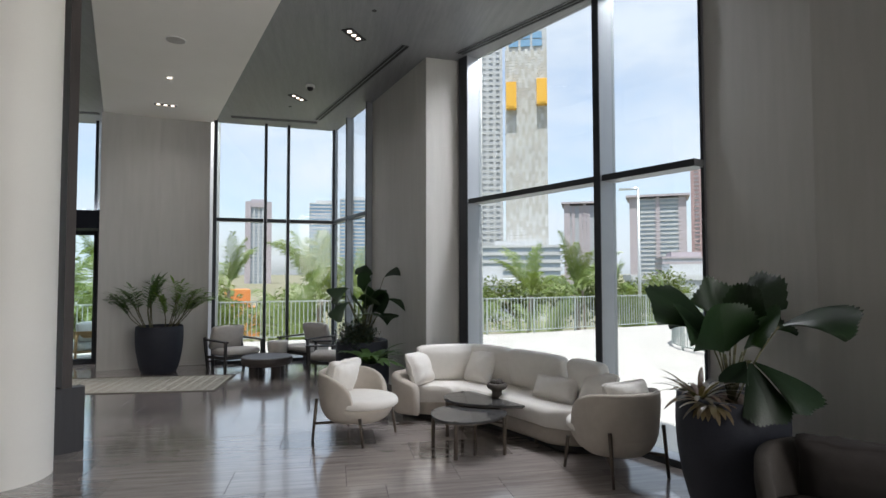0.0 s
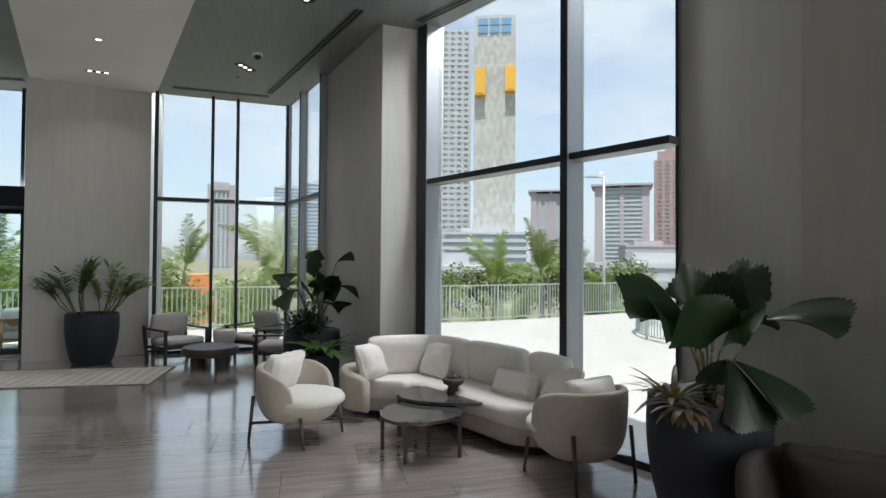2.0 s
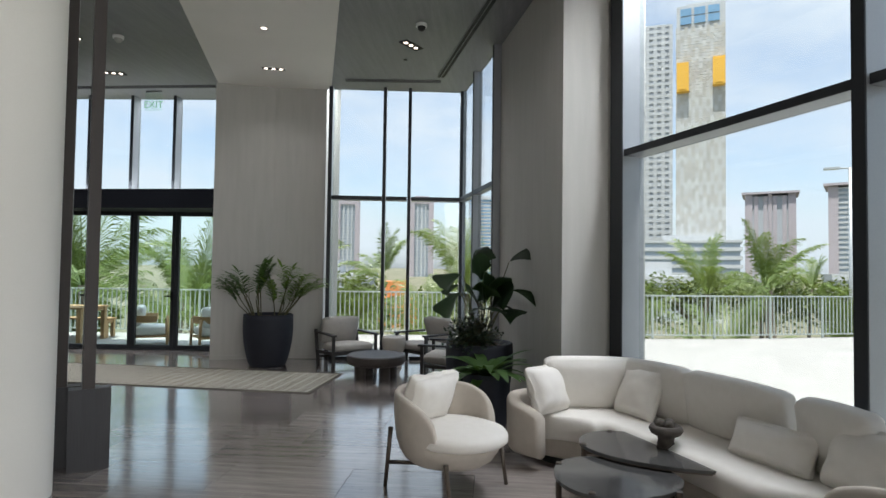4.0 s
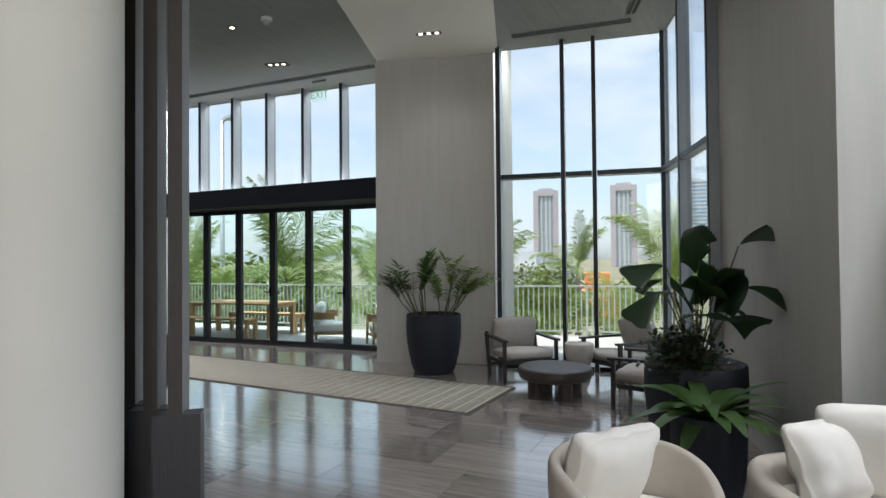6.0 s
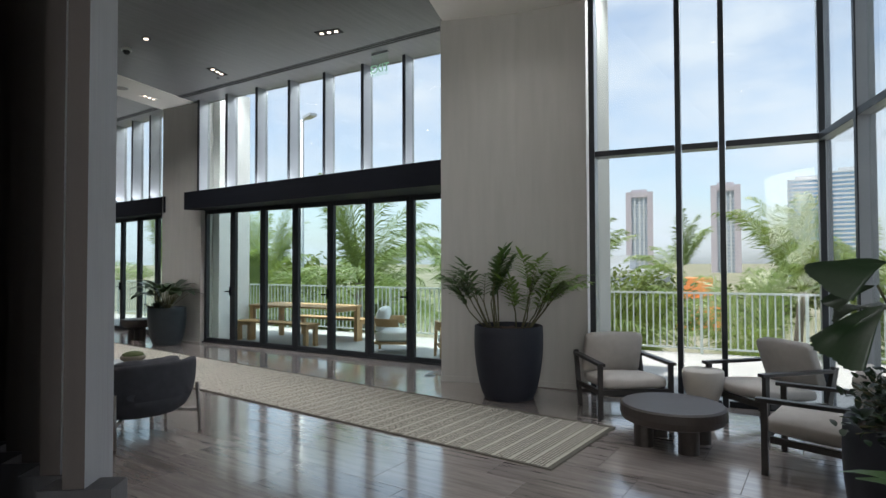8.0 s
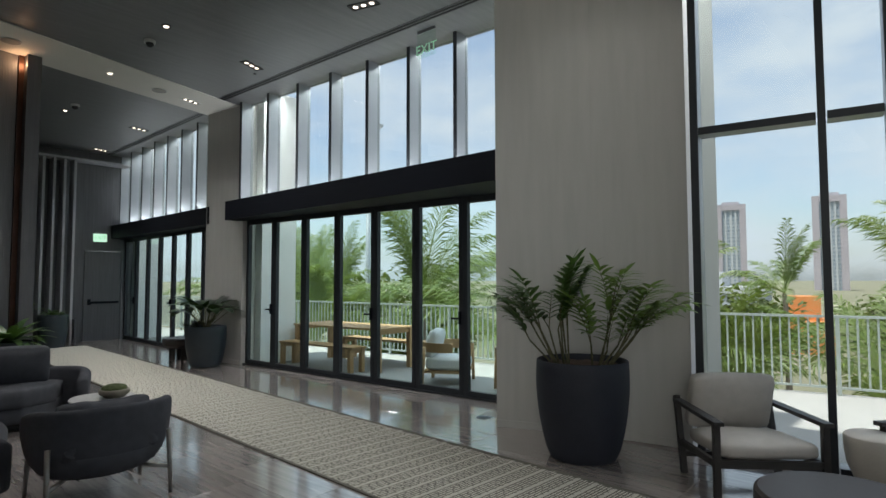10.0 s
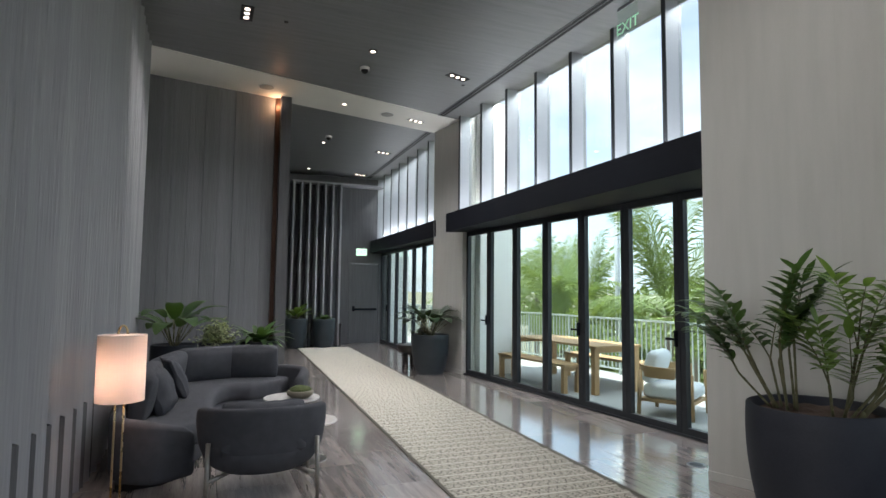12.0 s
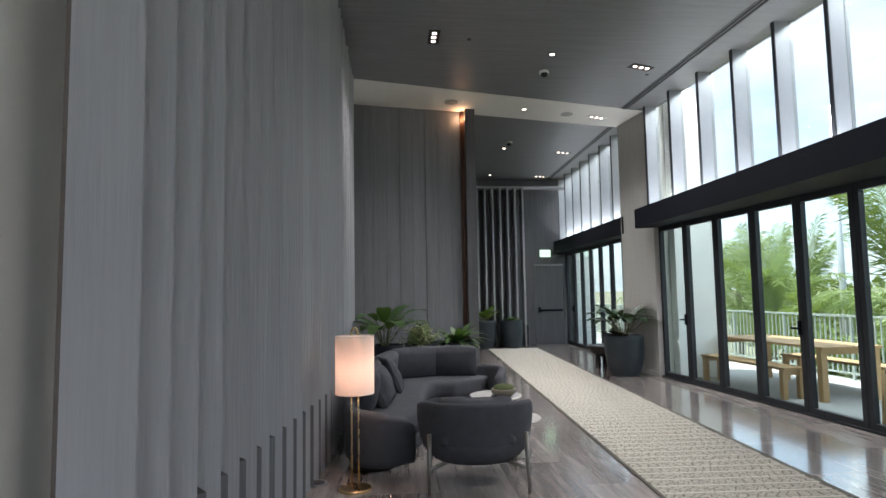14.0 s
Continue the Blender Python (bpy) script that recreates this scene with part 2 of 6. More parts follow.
structure("wall_pillar_4", bm, M_PILLAR, "broad pillar in warm grey wallcovering with a soft fold", "wall")

# round-ended plaster column
bm = bm_new()
pts = [(-3.0 + 0.43 * math.cos(a), 6.04 + 0.43 * math.sin(a)) for a in np.linspace(-math.pi / 2, math.pi / 2, 90)] + [(-5.5, 6.47), (-5.5, 5.61)]
add_prism(bm, pts, 0, CZ)
structure("wall_column", bm, M_PLASTER, "white plaster wall with a rounded end", "wall")

# back walls that close the lobby
for name, pq, mt in (("wall_south", ((4.8, -4.3), (-7.7, -4.3)), M_PILLAR), ("wall_west", ((-7.6, -4.3), (-7.6, 6.0)), M_PILLAR), ("wall_corridor", ((-11.3, 9.2), (-17.9, 9.2)), M_DARK)):
    bm = bm_new()
    m, L = seg_matrix(*pq)
    add_box(bm, 0, 0, 0, L, 0.25 if name != "wall_corridor" else 0.2, CZ + 0.3, m)
    structure(name, bm, mt, "plain wall closing the lobby", "wall")
bm = bm_new()
add_box(bm, -18.0, 9.0, 0, -17.75, 12.12, CZ + 0.3)
add_box(bm, -18.0, 13.06, 0, -17.75, 13.6, CZ + 0.3)
add_box(bm, -18.0, 12.12, 2.42, -17.75, 13.06, CZ + 0.3)
structure("wall_far", bm, M_DARK, "charcoal end wall of the corridor with a door opening", "wall")
bm = bm_new()
add_box(bm, -10.75, 6.48, 0, -3.62, 6.72, CZ)
structure("wall_behind_louvers", bm, M_DARK, "black wall behind the upright fins", "wall")

# ---- glazing ----
def glazed_wall(name, p, q, z0, z1, mulls, transoms, label, depth=0.16, face=0.06, inner=-1, jamb=0.07, jamb_end=None, end_depth=None, start_depth=None):
    """A framed glass wall from p to q: jambs, mullions, transoms and one pane for each field. inner: the side on which the frame stands proud."""
    m, L = seg_matrix(p, q)
    top = holder(name, m, label, "window", kind="structure")
    ya, yb = (-depth, 0.05) if inner < 0 else (-0.05, depth)
    xs = [0.0] + list(mulls) + [L]
    for i, x in enumerate(xs):
        w = jamb if i == 0 else ((jamb_end or jamb) if i == len(xs) - 1 else face)
        bm = bm_new()
        a = 0 if i == 0 else (x - w if i == len(xs) - 1 else x - w / 2)
        y0 = -end_depth if end_depth and i == len(xs) - 1 else (-start_depth if start_depth and i == 0 else ya)
        add_box(bm, a, y0, z0, a + w, yb, z1)
        part("mullion", bm, M_FRAME_GREY, top, bevel=0.004, segs=1)
        # Sides stay grey as lit faces; this room-facing strip is coloured as shaded.
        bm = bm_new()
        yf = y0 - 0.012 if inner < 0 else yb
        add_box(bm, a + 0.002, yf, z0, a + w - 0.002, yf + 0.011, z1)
        part("shaded_cap", bm, M_FRAME, top)
    zs = [z0] + list(transoms) + [z1]
    for j, z in enumerate(zs):
        h = 0.07
        a = z if j == 0 else (z - h if j == len(zs) - 1 else z - h / 2)
        for x0, x1 in zip(xs[:-1], xs[1:]):
            if end_depth and x1 == L:
                x1 += face / 2 + 0.008
            bm = bm_new()
            add_box(bm, x0 + face / 2 + 0.01, ya * 0.9, a, x1 - face / 2 - 0.01, yb * 0.8, a + h)
            part("transom", bm, M_FRAME_GREY, top, bevel=0.004, segs=1)
            # Dark strip along the transom's room face, shade put into its colour.
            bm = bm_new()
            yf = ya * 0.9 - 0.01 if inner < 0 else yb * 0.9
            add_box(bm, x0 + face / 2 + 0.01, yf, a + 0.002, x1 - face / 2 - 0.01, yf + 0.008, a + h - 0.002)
            part("shaded_cap", bm, M_FRAME, top)
    for za, zb in zip(zs[:-1], zs[1:]):
        for x0, x1 in zip(xs[:-1], xs[1:]):
            bm = bm_new()
            add_box(bm, x0 + 0.02, -0.006, za + 0.02, x1 - 0.02, 0.006, zb - 0.02)
            part("pane", bm, M_GLASS, top).visible_shadow = False
    return top


TALL = CZ + 0.28
glazed_wall("window_1", NW_A, NW_B, 0, TALL, [1.02, 1.48], [2.95], "tall window of clear glass in dark aluminium frames", end_depth=0.06, jamb_end=0.06)
glazed_wall("window_2", NW_B, RET_B, 0, TALL, [1.15], [2.95], "narrow return window of clear glass in grey frames", depth=0.09, jamb=0.05, start_depth=0.02)
glazed_wall("window_3", EW_A, EW_B, 0, TALL, [2.57], [2.87], "huge two-bay window of clear glass in dark aluminium frames", depth=0.2, face=0.09, jamb=0.2, jamb_end=0.03, end_depth=0.03)
glazed_wall("window_4", (3.70, 3.0), (4.75, -4.3), 0, TALL, [2.4, 4.9], [2.85], "huge window of clear glass in dark aluminium frames", depth=0.2, face=0.09, jamb=0.12)


def fold_bay(first, p, q, count, tail, header_front):
    """A row of folding glass doors, a deep black header over it and a clerestory with deep fins above."""
    m, L = seg_matrix(p, q)
    pitch = (L - tail) / count
    g = "folding glass doors"
    for i in range(count + (1 if tail else 0)):
        w = pitch if i < count else tail
        door = holder("folding_door", m @ Matrix.Translation((i * pitch, 0, 0)), "closed folding door of clear glass in a slim black frame", "door", g)
        for a, b, c, d in ((0.004, 0.03, 0.072, 2.72), (w - 0.072, 0.03, w - 0.004, 2.72), (0.076, 0.03, w - 0.076, 0.10), (0.076, 2.64, w - 0.076, 2.72)):
            bm = bm_new()
            add_box(bm, a, -0.035, b, c, 0.035, d)
            part("stile" if d - b > 1 else "rail", bm, M_FRAME, door, bevel=0.004, segs=1)
        bm = bm_new()
        add_box(bm, 0.06, -0.01, 0.09, w - 0.06, 0.01, 2.65)
        part("pane", bm, M_GLASS_DOOR, door).visible_shadow = False
        if i in (0, 3, 5):
            bm = bm_new()
            add_box(bm, w - 0.055, -0.075, 0.98, w - 0.03, -0.036, 1.16)
            handle = part("handle", bm, M_HEADER, door, "black lever handle", bevel=0.003, segs=1)
            bm = bm_new()
            add_box(bm, w - 0.16, -0.095, 1.05, w - 0.03, -0.0755, 1.075)
            part("lever", bm, M_HEADER, handle, bevel=0.003, segs=1)
    bm = bm_new()
    add_box(bm, -0.05, -0.06, 0, L + 0.05, 0.06, 0.028, m)
    structure("door_track", bm, M_FRAME, "flat metal threshold track of the folding doors", "trim")
    bm = bm_new()
    add_prism(bm, [header_front[0], header_front[1], (q[0], q[1] + 0.08), (p[0], p[1] + 0.08)], 2.722, 3.075)
    structure("door_header", bm, M_HEADER, "deep black fascia beam over the folding doors", "trim", bevel=0.006)
    win = holder(first, m, "clerestory of clear glass between deep grey fins", "window", kind="structure")
    for i in range(count + 1):
        bm = bm_new()
        add_box(bm, i * pitch - 0.03, -0.2, 3.08, i * pitch + 0.03, 0.05, TALL)
        part("mullion", bm, M_FRAME_GREY, win, bevel=0.004, segs=1)
        # Fin's inner edge gets a near-black strip, painted as its shaded face.
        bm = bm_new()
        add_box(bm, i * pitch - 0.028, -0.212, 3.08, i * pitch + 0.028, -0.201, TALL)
        part("shaded_cap", bm, M_FRAME, win)
    for i in range(count + (1 if tail else 0)):
        w = pitch if i < count else tail
        bm = bm_new()
        add_box(bm, i * pitch + 0.03, -0.006, 3.08, i * pitch + w - 0.03, 0.006, TALL)
        part("pane", bm, M_GLASS, win).visible_shadow = False


fold_bay("window_5", DOOR_A, DOOR_B, 7, 0.40, ((-10.95, 12.40), (-4.47, 12.27)))
fold_bay("window_6", FAR_A, FAR_B, 7, 0, ((-17.75, 12.75), (-11.9, 12.56)))

# ---- louver screen ----
M_FIN = mat("brushed charcoal wood", (0.285, 0.286, 0.297), (0.38, 0.382, 0.395), 0.55, scale=1.1, stretch=(7, 7, 0.25), bump=0.35, fine=9, rand=0.5)
screen = holder("louver_screen", pose(0, 0, 0), "floor-to-ceiling screen of upright charcoal wood fins on dark feet", "screen")
FIN_COUNT = 26
M_EDGE_SHADED = mat("dark brown shaded edge", (0.03, 0.024, 0.022), (0.05, 0.04, 0.036), 0.6, scale=3, stretch=(6, 6, 0.5))
FIN_TURN = 128
bm = bm_new()
add_box(bm, -0.125, -0.045, 0.0, 0.125, 0.045, CZ)
finish(bm, 0.005, 1)
fin_mesh = mesh_of("fin", bm, M_FIN)
fin_mesh.materials.append(M_EDGE_SHADED)
# Brown south-east edge, its colour darkened further to read as the shaded side.
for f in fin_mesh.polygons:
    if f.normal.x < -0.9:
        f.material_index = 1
bm = bm_new()
add_box(bm, -0.135, -0.165, 0.0, 0.012, 0.135, 0.66)
finish(bm, 0.004, 1)
foot_mesh = mesh_of("foot", bm, mat("near-black shaded foot wood", (0.022, 0.022, 0.025), (0.038, 0.038, 0.042), 0.55, scale=3, stretch=(8, 8, 0.35), bump=0.2, fine=14))
# The lit north-east end is coloured lighter, the shaded sides near-black.
foot_mesh.materials.append(M_LOUVER)
for f in foot_mesh.polygons:
    if f.normal.y < -0.9:
        f.material_index = 1
for i in range(FIN_COUNT):
    run = 0.262 * i
    x, y = -2.80 - run, 6.83 + 0.10 * min(run, 3.5)
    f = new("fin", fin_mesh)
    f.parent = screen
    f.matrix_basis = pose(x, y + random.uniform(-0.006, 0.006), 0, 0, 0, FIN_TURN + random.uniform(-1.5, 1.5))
    k = new("foot", foot_mesh)
    k.parent = screen
    k.matrix_basis = pose(x, y, 0, 0, 0, FIN_TURN)

M_BOARD = mat("charcoal wood board", (0.14, 0.142, 0.152), (0.215, 0.217, 0.23), 0.5, scale=1.4, stretch=(9, 9, 0.4), bump=0.5, fine=11, rand=0.3)
# board wall at the end of the lounge, with a copper seam and a slim post
wall = holder("wall_boards", pose(0, 0, 0), "wall of upright charcoal wood boards with fine joints", "wall", kind="structure")
m, L = seg_matrix((-10.72, 7.0), (-11.13, 9.16))
x = 0.0
while x < L - 0.05:
    w = min(random.choice((0.16, 0.2, 0.24)), L - x)
    bm = bm_new()
    d = random.choice((0.0, 0.006, 0.012))
    add_box(bm, x + 0.002, 0.0, 0, x + w - 0.002, 0.15 - 0.0, CZ, m @ Matrix.Translation((0, -d, 0)))
    part("board", bm, M_BOARD, wall)
    x += w
M_COPPER = mat("brown copper strip", (0.085, 0.036, 0.02), (0.05, 0.022, 0.013), 0.45, metal=0.5, scale=5)
bm = bm_new()
add_box(bm, -11.2, 9.165, 0, -11.10, 9.235, CZ)
structure("trim_seam", bm, M_COPPER, "brown copper seam strip beside the board wall", "trim")
bm = bm_new()
add_box(bm, -11.25, 9.24, 0, -10.95, 9.42, CZ)
structure("wall_post", bm, M_DARK, "slim charcoal wood post at the corridor mouth", "wall", bevel=0.005)
seam_lamp = new("seam_lamp", bpy.data.lights.new("seam_lamp", "POINT"))
seam_lamp.data.energy, seam_lamp.data.color, seam_lamp.data.shadow_soft_size = 1.2, (1.0, 0.55, 0.28), 0.04
seam_lamp.location = (-11.02, 9.2, CZ - 0.16)

# far screen, door and exit signs
far_screen = holder("far_screen", pose(-17.4, 0, 0), "row of upright charcoal slats on low dark feet", "screen")
for i in range(7):
    y = 10.36 + 0.225 * i
    bm = bm_new()
    add_box(bm, -0.2, y - 0.028, 0, 0.16, y + 0.028, CZ - 0.35)
    part("slat", bm, M_FIN, far_screen, bevel=0.004, segs=1)
    bm = bm_new()
    add_box(bm, -0.1, y - 0.02 + 0.06, 0, 0.3, y + 0.09, 0.62)
    part("foot", bm, M_DARK, far_screen, bevel=0.004, segs=1)
bm = bm_new()
add_box(bm, -0.22, 10.3, CZ - 0.34, 0.2, 13.0, CZ - 0.29)
part("top_rail", bm, M_FIN, far_screen)
fdoor = holder("door_1", pose(-17.80, 12.12, 0), "closed charcoal fire door with a dark push bar", "door", kind="structure")
bm = bm_new()
add_box(bm, 0, 0.05, 0.001, 0.045, 0.89, 2.37)
part("leaf", bm, M_DARK, fdoor, bevel=0.004, segs=1)
for a in ((0, 0, 0, 0.07, 0.045, 2.42), (0, 0.895, 0, 0.07, 0.94, 2.42), (0, 0.05, 2.375, 0.07, 0.89, 2.42)):
    bm = bm_new()
    add_box(bm, *a)
    part("door_frame", bm, M_LOUVER, fdoor)
bm = bm_new()
add_box(bm, 0.05, 0.12, 0.98, 0.11, 0.84, 1.04)
add_box(bm, 0.045, 0.10, 0.95, 0.08, 0.17, 1.10)
part("push_bar", bm, M_HEADER, fdoor, bevel=0.006)
M_SIGN = glow("exit sign panel", (0.55, 0.85, 0.62), 0.45)
M_GREEN = glow("green exit letters", (0.40, 0.74, 0.52), 0.12)


def text_mesh(body, size, material, parent, m, name="lettering"):
    cu = bpy.data.curves.new(name, "FONT")
    cu.body, cu.size, cu.align_x, cu.align_y, cu.extrude = body, size, "CENTER", "CENTER", 0.003
    tmp = new(name, cu)
    me = bpy.data.meshes.new_from_object(tmp.evaluated_get(bpy.context.evaluated_depsgraph_get()))
    bpy.data.objects.remove(tmp)
    me.materials.clear()
    me.materials.append(material)
    ob = new(name, me)
    ob.parent = parent
    ob.matrix_basis = m
    return ob


s1 = holder("exit_sign", pose(-17.745, 12.47, 2.73), "lit pale green exit sign on the end wall", "sign")
bm = bm_new()
add_box(bm, 0, -0.16, -0.105, 0.04, 0.16, 0.105)
part("panel", bm, M_SIGN, s1, bevel=0.006)
text_mesh("EXIT", 0.14, M_GREEN, s1, pose(0.043, 0, 0, 90, 0, 90))
s2 = holder("exit_sign", pose(-5.94, 12.60, 4.72), "clear hanging exit sign with green letters", "sign")
bm = bm_new()
add_box(bm, -0.17, -0.004, -0.11, 0.17, 0.004, 0.235)
part("panel", bm, glass_mat("edge-lit acrylic", (0.93, 0.98, 0.95)), s2)
bm = bm_new()
add_box(bm, -0.16, -0.012, 0.236, 0.16, 0.012, 0.268)
part("mount", bm, M_FRAME_GREY, s2, bevel=0.004)
text_mesh("EXIT", 0.19, M_GREEN, s2, pose(0, -0.006, 0, 90, 0, 0))

# baseboards
for a, b in zip(PIL_W[:-1], PIL_W[1:]):
    m, L = seg_matrix(a, b)
    bm = bm_new()
    add_box(bm, 0, -0.012, 0, L, -0.001, 0.075, m)
    structure("baseboard", bm, M_PILLAR, "thin warm grey skirting", "trim")
m, L = seg_matrix((-12.0, 12.56), (-10.82, 12.70))
bm = bm_new()
add_box(bm, 0, -0.012, 0, L, -0.001, 0.075, m)
structure("baseboard", bm, M_PILLAR, "thin warm grey skirting", "trim")
bm = bm_new()
add_box(bm, -10.95, 12.98, 0, -10.6, 13.74, CZ + 0.3)
structure("wall_outside", bm, mat("white render", (0.8, 0.8, 0.78), (0.74, 0.74, 0.72), 0.85, scale=1.5, bump=0.1), "white rendered outer wall fin", "wall")
bm = bm_new()
add_box(bm, -18.0, 13.3, 0, -17.5, 13.9, CZ + 0.3)
structure("wall_outside", bm, bpy.data.materials["white render"], "white rendered outer wall fin", "wall")

# ---- ceiling fittings ----
M_BLACK = mat("black housing", (0.012, 0.012, 0.012), None, 0.5)
M_BULB = glow("warm lamp", (1.0, 0.84, 0.70), 1.6)
M_WHITE = mat("white plastic", (0.72, 0.72, 0.70), None, 0.45)


def disc(bm, x, y, z, r, h, n=20, r2=None):
    bmesh.ops.create_cone(bm, cap_ends=True, segments=n, radius1=r, radius2=r if r2 is None else r2, depth=h, matrix=Matrix.Translation((x, y, z)))


def triple(x, y, rz, white=False):
    t = holder("downlight", pose(x, y, CZ - 0.012 if white else CZ, 0, 0, rz), "recessed triple downlight, lit, in a slim rectangular housing", "ceiling light", "triple downlights")
    for a in ((-0.2, -0.075, 0.2, -0.06), (-0.2, 0.06, 0.2, 0.075), (-0.2, -0.06, -0.185, 0.06), (0.185, -0.06, 0.2, 0.06)):
        bm = bm_new()
        add_box(bm, a[0], a[1], -0.012, a[2], a[3], -0.001)
        part("trim", bm, M_WHITE if white else M_BLACK, t)
    bm = bm_new()
    add_box(bm, -0.185, -0.06, -0.006, 0.185, 0.06, -0.001)
    part("housing", bm, M_BLACK, t)
    for k in (-0.12, 0, 0.12):
        bm = bm_new()
        disc(bm, k, 0, -0.010, 0.03, 0.006)
        part("lamp", bm, M_BULB, t)


for x, y, rz, w in ((-8.0, 8.47, 0, 0), (-8.9, 11.72, -70, 0), (-11.38, 11.9, -70, 1), (-14.27, 12.08, -75, 0), (-17.2, 12.25, -75, 0), (-6.04, 11.57, 15, 0), (-3.14, 11.47, 15, 1), (0.21, 7.71, 60, 0), (-0.7, 10.63, 60, 0)):
    triple(x, y, rz, bool(w))
for x, y, w in ((-8.47, 10.21, 0), (-10.92, 10.35, 1), (-2.64, 9.86, 1), (-5.55, 10.08, 0), (-13.87, 10.53, 0), (-16.95, 10.7, 0)):
    t = holder("spotlight", pose(x, y, CZ - 0.012 if w else CZ), "small recessed spotlight, lit", "ceiling light", "single downlights")
    bm = bm_new()
    disc(bm, 0, 0, -0.006, 0.06, 0.01)
    part("trim", bm, M_WHITE if w else M_BLACK, t)
    bm = bm_new()
    disc(bm, 0, 0, -0.013, 0.035, 0.005)
    part("lamp", bm, M_BULB, t)
M_SPEAKER = mat("grey speaker mesh", (0.42, 0.41, 0.38), (0.34, 0.33, 0.31), 0.7, fine=300, bump=0.4)
for x, y in ((-2.14, 8.27), (-10.57, 8.95), (-11.2, 11.25)):
    t = holder("ceiling_speaker", pose(x, y, CZ - 0.012), "flush round ceiling speaker with pale mesh", "speaker", "ceiling speakers")
    bm = bm_new()
    disc(bm, 0, 0, -0.004, 0.13, 0.008, 32)
    part("ring", bm, M_WHITE, t)
    bm = bm_new()
    disc(bm, 0, 0, -0.010, 0.118, 0.006, 32)
    part("mesh_cover", bm, M_SPEAKER, t)
for x, y in ((-9.12, 10.26), (-13.3, 10.54), (-0.45, 9.91), (-4.9, 10.05)):
    t = holder("dome_camera", pose(x, y, CZ), "small white dome camera under the ceiling", "camera", "dome cameras")
    bm = bm_new()
    disc(bm, 0, 0, -0.02, 0.075, 0.04, 28)
    part("base", bm, M_WHITE, t, bevel=0.006)
    bm = bm_new()
    bmesh.ops.create_uvsphere(bm, u_segments=20, v_segments=10, radius=0.055, matrix=Matrix.Translation((0, 0, -0.045)))
    part("dome", bm, M_SPEAKER if x < -4 and x > -6 else M_BLACK, t, smooth=True)
for x, y in ((-0.88, 11.23), (0.43, 6.96), (-8.05, 8.95), (-9.2, 11.95)):
    bm = bm_new()
    disc(bm, x, y, CZ - 0.004, 0.028, 0.008)
    tagged(part("sprinkler_cover", bm, M_BLACK), "small round sprinkler cover flush in the dark ceiling", "sprinkler", "sprinkler covers")
M_SLOT = mat("black slot", (0.008, 0.008, 0.009), None, 0.6)
for p, q in (((0.92, 7.95), (-0.40, 12.1)), ((1.72, 8.1), (3.2, 5.4)), ((-2.1, 12.15), (-0.42, 12.32)), ((-10.9, 12.25), (-4.6, 12.36)), ((-17.6, 12.6), (-12.1, 12.45))):
    m, L = seg_matrix(p, q)
    d = holder("slot_diffuser", m @ Matrix.Translation((0, 0, CZ)), "long black linear slot diffuser in the ceiling", "air vent", "slot diffusers")
    bm = bm_new()
    add_box(bm, 0, -0.06, -0.006, L, 0.06, -0.001)
    part("slot", bm, M_SLOT, d)
    for yy in (-0.066, -0.003, 0.056):
        bm = bm_new()
        add_box(bm, 0, yy, -0.014, L, yy + 0.01, -0.0065)
        part("blade", bm, M_CEIL, d)

# ---- rug ----
M_RUG = mat("woven taupe wool", (0.155, 0.145, 0.122), (0.115, 0.107, 0.09), 0.95, scale=9, stretch=(1, 1, 1), bump=0.6, fine=220, spec=0.1)
M_YARN = mat("cream wool yarn", (0.56, 0.53, 0.455), (0.47, 0.445, 0.38), 0.95, scale=6, bump=0.4, fine=200, spec=0.1, rand=0.25, island=True)
m, L = seg_matrix((-1.79, 11.2), (-16.62, 11.9))
rug = holder("runner_rug", m, "long cream and taupe woven runner with dashed rows", "rug")
W = 1.43
bm = bm_new()
add_box(bm, 0, 0, 0.0005, L, W, 0.009)
part("backing", bm, M_RUG, rug, bevel=0.003, segs=1)
bm = bm_new()
for a in ((0, 0, L, 0.018), (0, W - 0.018, L, W), (0, 0.02, 0.018, W - 0.02), (L - 0.018, 0.02, L, W - 0.02)):
    add_box(bm, a[0], a[1], 0.0092, a[2], a[3], 0.0125)
part("border", bm, M_RUG, rug)
verts, faces = [], []
x, k = 0.045, 0
while x < L - 0.05:
    stripe = k % 6 == 0 and x < 9.0
    thick = 0.024 if stripe else 0.0145
    y = 0.03 + random.uniform(0.0, 0.035)
    while y < W - 0.04:
        w = W if stripe else random.uniform(0.05, 0.085)
        w = min(w, W - 0.03 - y)
        h = 0.0135 if stripe else random.uniform(0.0112, 0.0122)
        o = len(verts)
        verts += [(x, y, 0.009), (x + thick, y, 0.009), (x + thick, y + w, 0.009), (x, y + w, 0.009), (x + 0.004, y + 0.005, h), (x + thick - 0.004, y + 0.005, h), (x + thick - 0.004, y + w - 0.005, h), (x + 0.004, y + w - 0.005, h)]
        faces += [(o + a, o + b, o + c, o + e) for a, b, c, e in ((4, 5, 6, 7), (0, 1, 5, 4), (1, 2, 6, 5), (2, 3, 7, 6), (3, 0, 4, 7))]
        y += w + random.uniform(0.007, 0.014)
    x += 0.027
    k += 1
me = bpy.data.meshes.new("yarn")
me.from_pydata(verts, [], faces)
me.materials.append(M_YARN)
yarn = tagged(new("yarn", me), kind="stuff")
yarn.parent = rug

